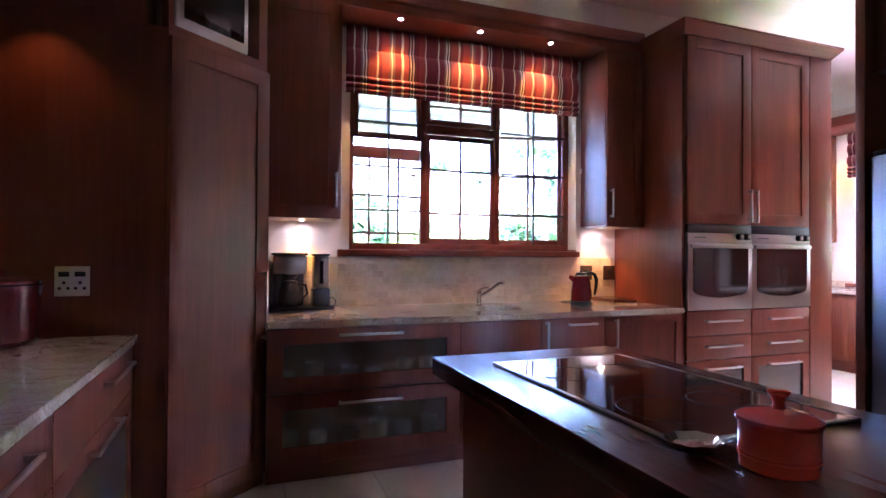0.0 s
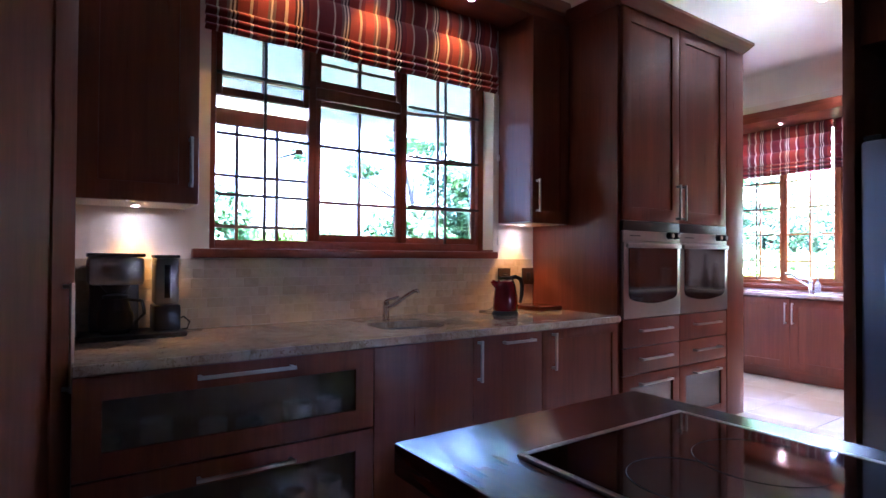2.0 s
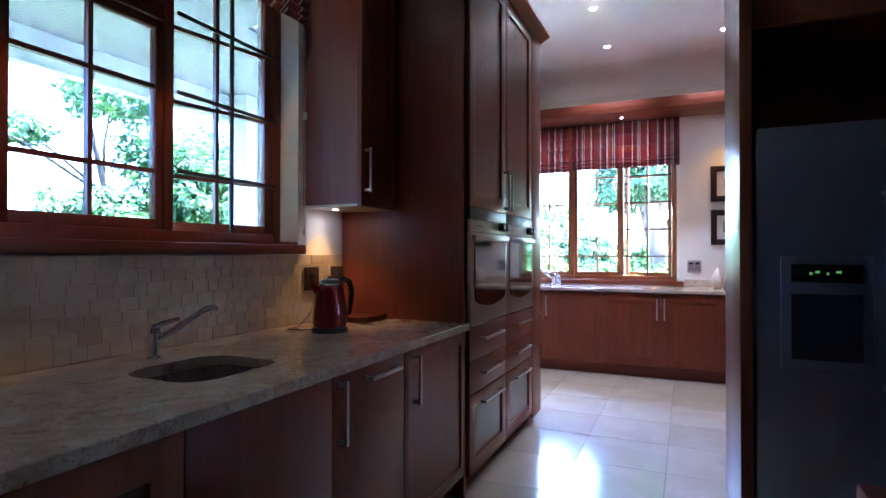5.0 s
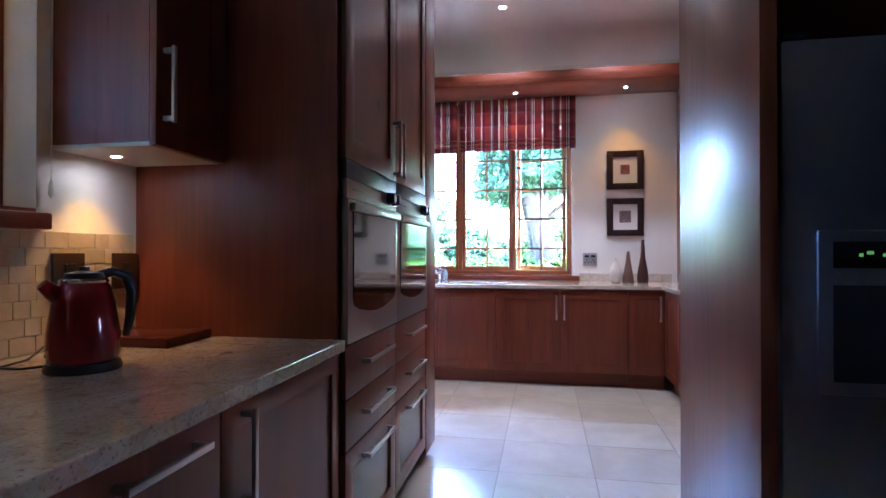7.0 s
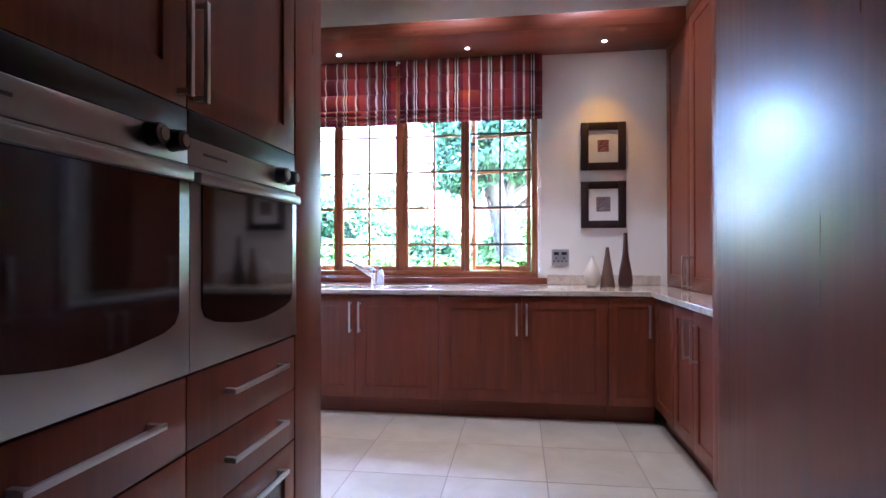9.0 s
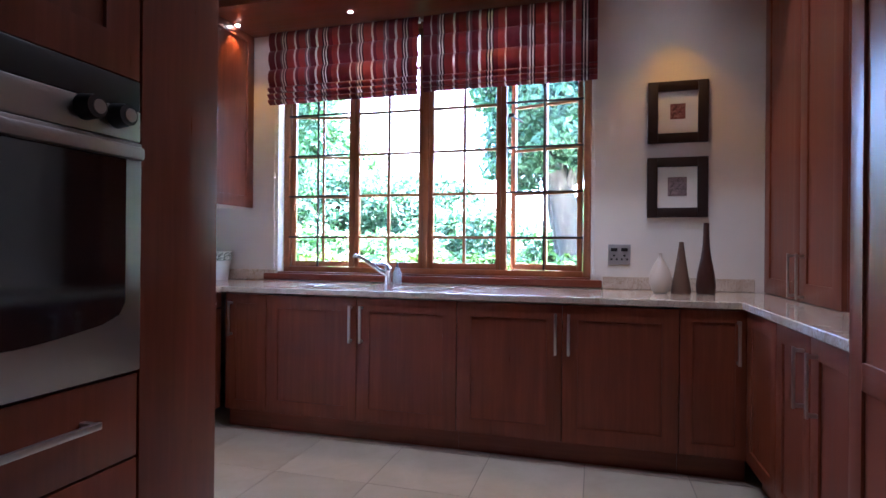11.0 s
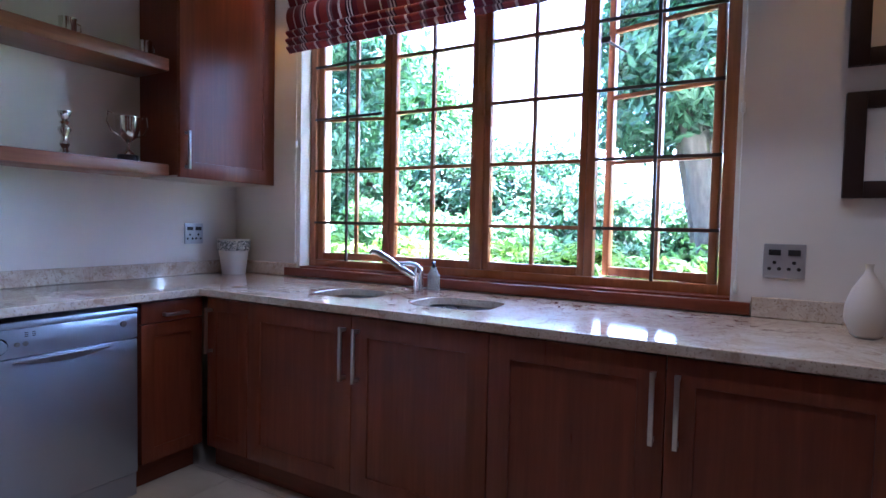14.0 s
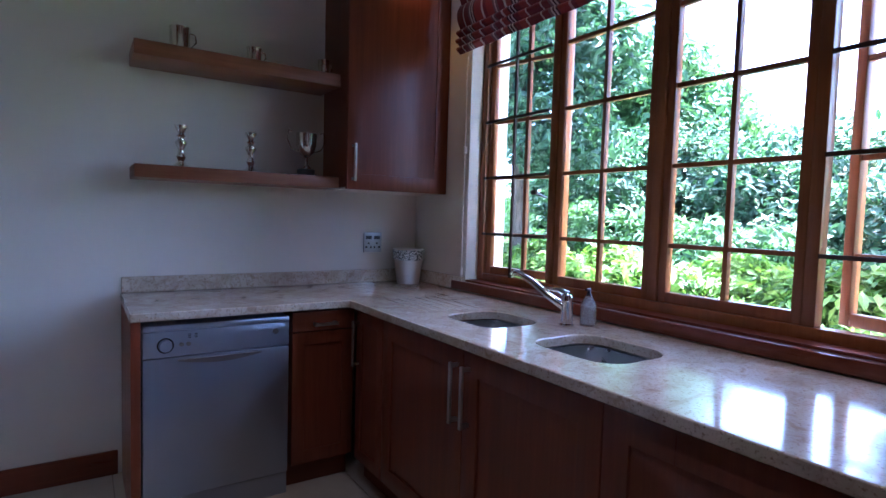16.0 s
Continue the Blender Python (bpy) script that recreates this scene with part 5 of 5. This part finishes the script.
for x in (0.99, 1.58, 2.16):
    downlight(x, 3.55, 2.8675, 0.26, 62, lean=radians(32))
downlight(0.36, 3.70, 1.4895, 0.085, 88, 0.014, label="small downlight under the wall cabinet", group="cabinet downlights")
downlight(2.74, 3.71, 1.4895, 0.085, 88, 0.014, label="small downlight under the wall cabinet", group="cabinet downlights")
downlight(-0.80, 2.60, 2.3595, 0.012, 100, 0.018, label="small downlight under the high cabinet", group="cabinet downlights", face=False)
for y in (4.62, 3.72, 2.67, 1.62):
    downlight(6.68, y, 2.7745, 0.25, 80)
for x in (5.2, 6.15):
    for y in (2.755, 1.68):
        downlight(x, y, CEILZ - 0.0005, 0.65, 100, 0.026, (1.0, 0.90, 0.80), "round white recessed ceiling downlight", "ceiling downlights")


# ---- garden ----
solid("ground", block(-300, -300, -0.30, 300, 300, -0.11), EARTH, "grassy garden ground", "ground", "structure", None)


def leaves(name, blobs, count, size, mat, seed):
    """Many small folded leaves scattered over lumpy crowns; blobs are (x, y, z, rx, ry, rz)."""
    rng = np.random.default_rng(seed)
    vol = np.array([b[3] * b[4] * b[5] for b in blobs]) ** (2 / 3)
    pick = rng.choice(len(blobs), count, p=vol / vol.sum())
    B = np.array(blobs)[pick]
    d = rng.normal(size=(count, 3))
    d /= np.linalg.norm(d, axis=1)[:, None]
    lump = 0.80 + 0.16 * np.sin(5.1 * d[:, 0] + pick) * np.sin(4.3 * d[:, 1] + 2 * pick) + 0.14 * np.sin(9 * d[:, 2] + 3 * d[:, 0] + pick)
    rad = lump * (0.55 + 0.5 * rng.random(count) ** 0.5)
    c = B[:, :3] + d * rad[:, None] * B[:, 3:]
    n = d + 0.7 * rng.normal(size=(count, 3)) + np.array([0, 0, 0.5])
    n /= np.linalg.norm(n, axis=1)[:, None]
    t = np.cross(n, rng.normal(size=(count, 3)))
    t /= np.linalg.norm(t, axis=1)[:, None]
    s = np.cross(n, t)
    L = size * (0.6 + 0.8 * rng.random(count))[:, None]
    v = np.stack([c - t * L, c + s * L * 0.42 + n * L * 0.12, c + t * L, c - s * L * 0.42 + n * L * 0.12], 1).reshape(-1, 3)
    me = bpy.data.meshes.new(name)
    k = np.arange(count) * 4
    me.from_pydata(v.tolist(), [], np.stack([k, k + 1, k + 2, k + 3], 1).tolist())
    me.materials.append(mat)
    return me


def shrub(x, y, z, blobs, count, size, mat, seed, label, flowers=0):
    th = thing("shrub", x, y, z, 0, label, "shrub")
    st = bmesh.new()
    for k in range(5):
        a = k * 1.3 + seed
        rod(st, (0.05 * math.cos(a), 0.05 * math.sin(a), 0), (0.3 * math.cos(a), 0.3 * math.sin(a), max(0.3, blobs[0][2])), 0.018, 6, 0.008)
    part("stems", st, BARK, th)
    ob = new("foliage", leaves("foliage", blobs, count, size, mat, seed))
    ob.parent = th
    if flowers:
        fl = new("blossom", leaves("blossom", blobs, flowers, 0.045, BLOSSOM, seed + 50))
        fl.parent = th
        tagged(fl, "white blossom")
    return th


def tree(x, y, z, height, lean, blobs, count, size, mat, seed, label, r=0.16):
    th = thing("tree", x, y, z, 0, label, "tree")
    bm = bmesh.new()
    rng = random.Random(seed)
    top = Vector((lean[0], lean[1], height))
    pts = [top * u + Vector((0.10 * math.sin(3 * u + seed), 0.10 * math.cos(2.4 * u + seed) - 0.1, 0)) for u in [k / 7 for k in range(8)]]
    tube(bm, pts, [r * (1.25 - 0.8 * k / 7) + (0.08 if k == 0 else 0) for k in range(8)], 12)
    for b in blobs:
        u = rng.uniform(0.35, 0.8)
        p, q = top * u, Vector(b[:3])
        mid_ = (p + q) / 2 + Vector((rng.uniform(-0.15, 0.15), rng.uniform(-0.15, 0.15), 0.12))
        tube(bm, [p, mid_, q], [r * 0.42, r * 0.28, r * 0.10], 8)
    part("trunk", bm, BARK, th)
    ob = new("crown", leaves("crown", blobs, count, size, mat, seed))
    ob.parent = th
    return th


GZ = -0.11
# beside and in front of the scullery window
tree(10.7, 2.35, GZ, 3.4, (-0.1, 0.5), [(-0.5, -0.1, 2.75, 0.8, 0.7, 0.6), (0.1, 0.75, 2.6, 0.8, 0.6, 0.6), (-0.2, 0.3, 3.4, 1.0, 1.0, 0.8), (0.2, 0.75, 3.5, 0.9, 0.75, 0.8), (-0.1, -0.6, 3.3, 0.9, 0.8, 0.8), (0.0, 0.1, 4.3, 1.1, 1.1, 0.8), (0.4, -1.4, 3.0, 0.8, 0.8, 0.8), (0.3, 0.6, 4.5, 0.9, 0.8, 0.7), (0.2, -1.0, 2.3, 0.6, 0.6, 0.5)], 30000, 0.064, LEAF_DARK, 3, "broad dark-leaved garden tree with a thick forked trunk", 0.20)
random.seed(8)
k = 0
for y in (0.8, 1.9, 2.9, 3.9, 4.9, 5.9, 7.0, 8.2):
    shrub(9.3 + random.uniform(-0.3, 0.3), y, GZ, [(0, 0, 0.60, 0.68, 0.65, 0.55), (0.2, 0.35, 0.86, 0.5, 0.45, 0.40), (-0.1, -0.35, 0.80, 0.5, 0.4, 0.38)], 5200, 0.055, LEAF_LIME, 20 + k, "low yellow-green garden shrub in sunlight")
    k += 1
for x, y, h, mat, fl in ((11.8, 4.4, 2.0, LEAF_DARK, 1500), (12.2, 6.0, 2.6, LEAF_DARK, 700), (13.2, 3.4, 1.8, LEAF_DARK, 1000), (11.3, 7.6, 2.7, LEAF_DARK, 300), (13.5, 5.2, 2.9, LEAF_DARK, 2200), (12.6, 7.2, 3.0, LEAF_DARK, 1200), (12.0, 8.8, 2.6, LEAF_MID, 200), (10.6, 5.3, 1.5, LEAF_MID, 200), (10.7, 7.0, 1.7, LEAF_MID, 0), (12.2, 1.8, 2.0, LEAF_MID, 200), (13.0, 0.2, 2.4, LEAF_DARK, 0), (10.8, 3.9, 1.25, LEAF_MID, 500)):
    shrub(x, y, GZ, [(0, 0, h * 0.5, 1.0, 1.0, h * 0.5), (0.3, 0.6, h * 0.72, 0.7, 0.7, h * 0.34), (-0.2, -0.6, h * 0.66, 0.7, 0.7, h * 0.36)], 11000, 0.058, mat, 40 + k, "leafy garden shrub with pale blossom" if fl else "dense dark green garden shrub", fl)
    k += 1
tree(9.6, 6.9, GZ, 4.2, (0.1, 0.3), [(0.0, -0.5, 2.4, 0.8, 0.7, 0.8), (-0.2, 0.4, 3.0, 0.9, 0.9, 0.8), (0.1, -0.2, 3.8, 1.0, 1.0, 0.9), (0.3, 0.8, 4.4, 1.0, 1.0, 0.8), (0.2, -0.9, 3.3, 0.6, 0.6, 0.6)], 13000, 0.062, LEAF_DARK, 61, "tall leafy garden tree beside the house", 0.12)
tree(14.5, 8.2, GZ, 5.0, (0.1, 0.3), [(0.0, -0.5, 3.0, 1.4, 1.2, 1.2), (-0.2, 0.4, 4.2, 1.3, 1.3, 1.0), (0.1, 1.2, 3.6, 1.3, 1.3, 1.1)], 8500, 0.10, LEAF_MID, 62, "tall leafy tree at the garden edge", 0.16)
# beyond the kitchen window
for x, y, h, mat, fl in ((5.4, 9.5, 2.3, LEAF_MID, 0), (7.1, 9.6, 3.3, LEAF_MID, 0), (2.0, 11.2, 2.7, LEAF_MID, 100), (0.6, 11.8, 2.0, LEAF_MID, 0), (-1.2, 11.2, 2.5, LEAF_MID, 200), (8.6, 11.0, 4.0, LEAF_DARK, 0), (3.6, 13.0, 2.0, LEAF_LIME, 0), (-3.0, 12.0, 3.0, LEAF_MID, 0)):
    shrub(x, y, GZ, [(0, 0, h * 0.5, 1.0, 1.0, h * 0.5), (0.5, 0.2, h * 0.72, 0.7, 0.7, h * 0.34), (-0.5, -0.1, h * 0.66, 0.7, 0.7, h * 0.36)], 7000, 0.075, mat, 70 + k, "leafy garden shrub beyond the kitchen window", fl)
    k += 1
tree(6.0, 9.9, GZ, 3.2, (-0.5, 0.1), [(-2.6, -0.2, 3.1, 0.35, 0.3, 0.2), (-1.4, 0.1, 3.0, 0.4, 0.4, 0.25), (0.7, 0.2, 3.0, 0.8, 0.7, 0.6), (-0.2, 0.0, 3.8, 0.9, 0.8, 0.5)], 4200, 0.06, LEAF_MID, 77, "slender garden tree with long bare branches beyond the veranda", 0.07)
# distant hedge round the garden
far = leaves("far_hedge", [(22 + 3 * math.sin(i), -14 + 2.6 * i, 0.9, 2.2, 2.0, 1.9 + 0.7 * math.sin(2.3 * i)) for i in range(18)] + [(-10 + 2.6 * i, 24 + 2 * math.sin(i * 1.7), 1.0, 2.0, 2.2, 1.7 + 0.6 * math.sin(1.9 * i)) for i in range(15)], 42000, 0.17, LEAF_MID, 99)
hd = new("hedge", far)
tagged(hd, "distant leafy hedge round the garden", "hedge", "", "stuff")

# veranda outside the kitchen window
ver = thing("veranda", 0, 0, 0, 0, "veranda with a shade-darkened soffit, white beam and square columns outside", "veranda")
part("soffit", block(-3.0, KW + 0.28, 3.33, 4.16, 7.5, 3.39), SOFFITSHADE, ver)
part("soffit", block(4.161, 5.70, 3.33, 6.4, 7.5, 3.39), SOFFITSHADE, ver)
part("fascia", block(-3.0, 7.5, 3.0, 6.4, 7.65, 3.45), OUTWALL, ver)
part("column", block(5.70, 7.2, -0.10, 5.93, 7.495, 3.325, bevel=0.01), OUTWALL, ver)
part("column", block(-1.6, 7.2, -0.10, -1.3, 7.495, 3.325, bevel=0.01), OUTWALL, ver)
# Unseen wall added at the veranda's west end to block sky light.
part("sky_block_wall", block(-1.9, KW + 0.28, -0.10, -1.65, 7.495, 3.325), OUTWALL, ver)
pav = solid("pavement", block(-3.0, KW + 0.28, -0.105, 4.15, 7.7, -0.03), TERRACE, "unseen veranda floor darkened to cut bounced light", "pavement", "structure", None)
# Unseen slab added outside to bounce sunlight up to the scullery ceiling.
solid("pavement", block(SE + 0.275, -2.0, -0.108, 8.55, 9.0, -0.06), BOUNCESLAB, "unseen pale slab added to bounce sunlight indoors", "pavement", "structure", None)
# Unseen roof; its deep east eave is added to block the sun.
roof = solid("roof", block(-1.9, -3.4, CEILZ + 0.13, 8.05, 5.65, CEILZ + 0.35), OUTWALL, "unseen flat roof with an added eave blocking the sun", "roof", "structure", None)

# ---- pieces: floor tiles and backsplash tiles ----
floor_ob = bpy.data.objects["floor"]
PX, PY = 0.50, 0.51
tile_mesh = mesh_of("tile", block(-PX / 2 + 0.002, -PY / 2 + 0.002, -0.0028, PX / 2 - 0.002, PY / 2 - 0.002, 0.0, bevel=0.0012), FLOORTILE)
nx0, ny0 = 4.22, 2.13
for i in range(-11, 6):
    for j in range(-9, 6):
        cx, cy = nx0 + (i + 0.5) * PX, ny0 + (j + 0.5) * PY
        if -1.30 < cx < 6.9 and -2.6 < cy < 4.98 and not (cx < 4.1 and cy > 3.9) and not (cx > 3.9 and cy < 0.9):
            ob = new("tile", tile_mesh)
            ob.location, ob.parent = (cx, cy, 0), floor_ob

random.seed(12)
pitch = 0.0493
widths = (0.078, 0.052, 0.10)
meshes = {w: mesh_of("tile", block(-w / 2 + 0.001, -0.003, -pitch / 2 + 0.001, w / 2 - 0.001, 0.0, pitch / 2 - 0.001, bevel=0.0012), WALLTILE) for w in widths}
for r in range(7):
    x = 0.132
    while x < 2.885:
        w = random.choices(widths, (4, 2, 2))[0]
        if x + w > 2.935:
            w = 0.052
        ob = new("tile", meshes[w])
        ob.location, ob.parent = (x + w / 2, KW - 0.0085 - random.uniform(0, 0.0012), TOP + 0.003 + (r + 0.5) * pitch), splash
        x += w
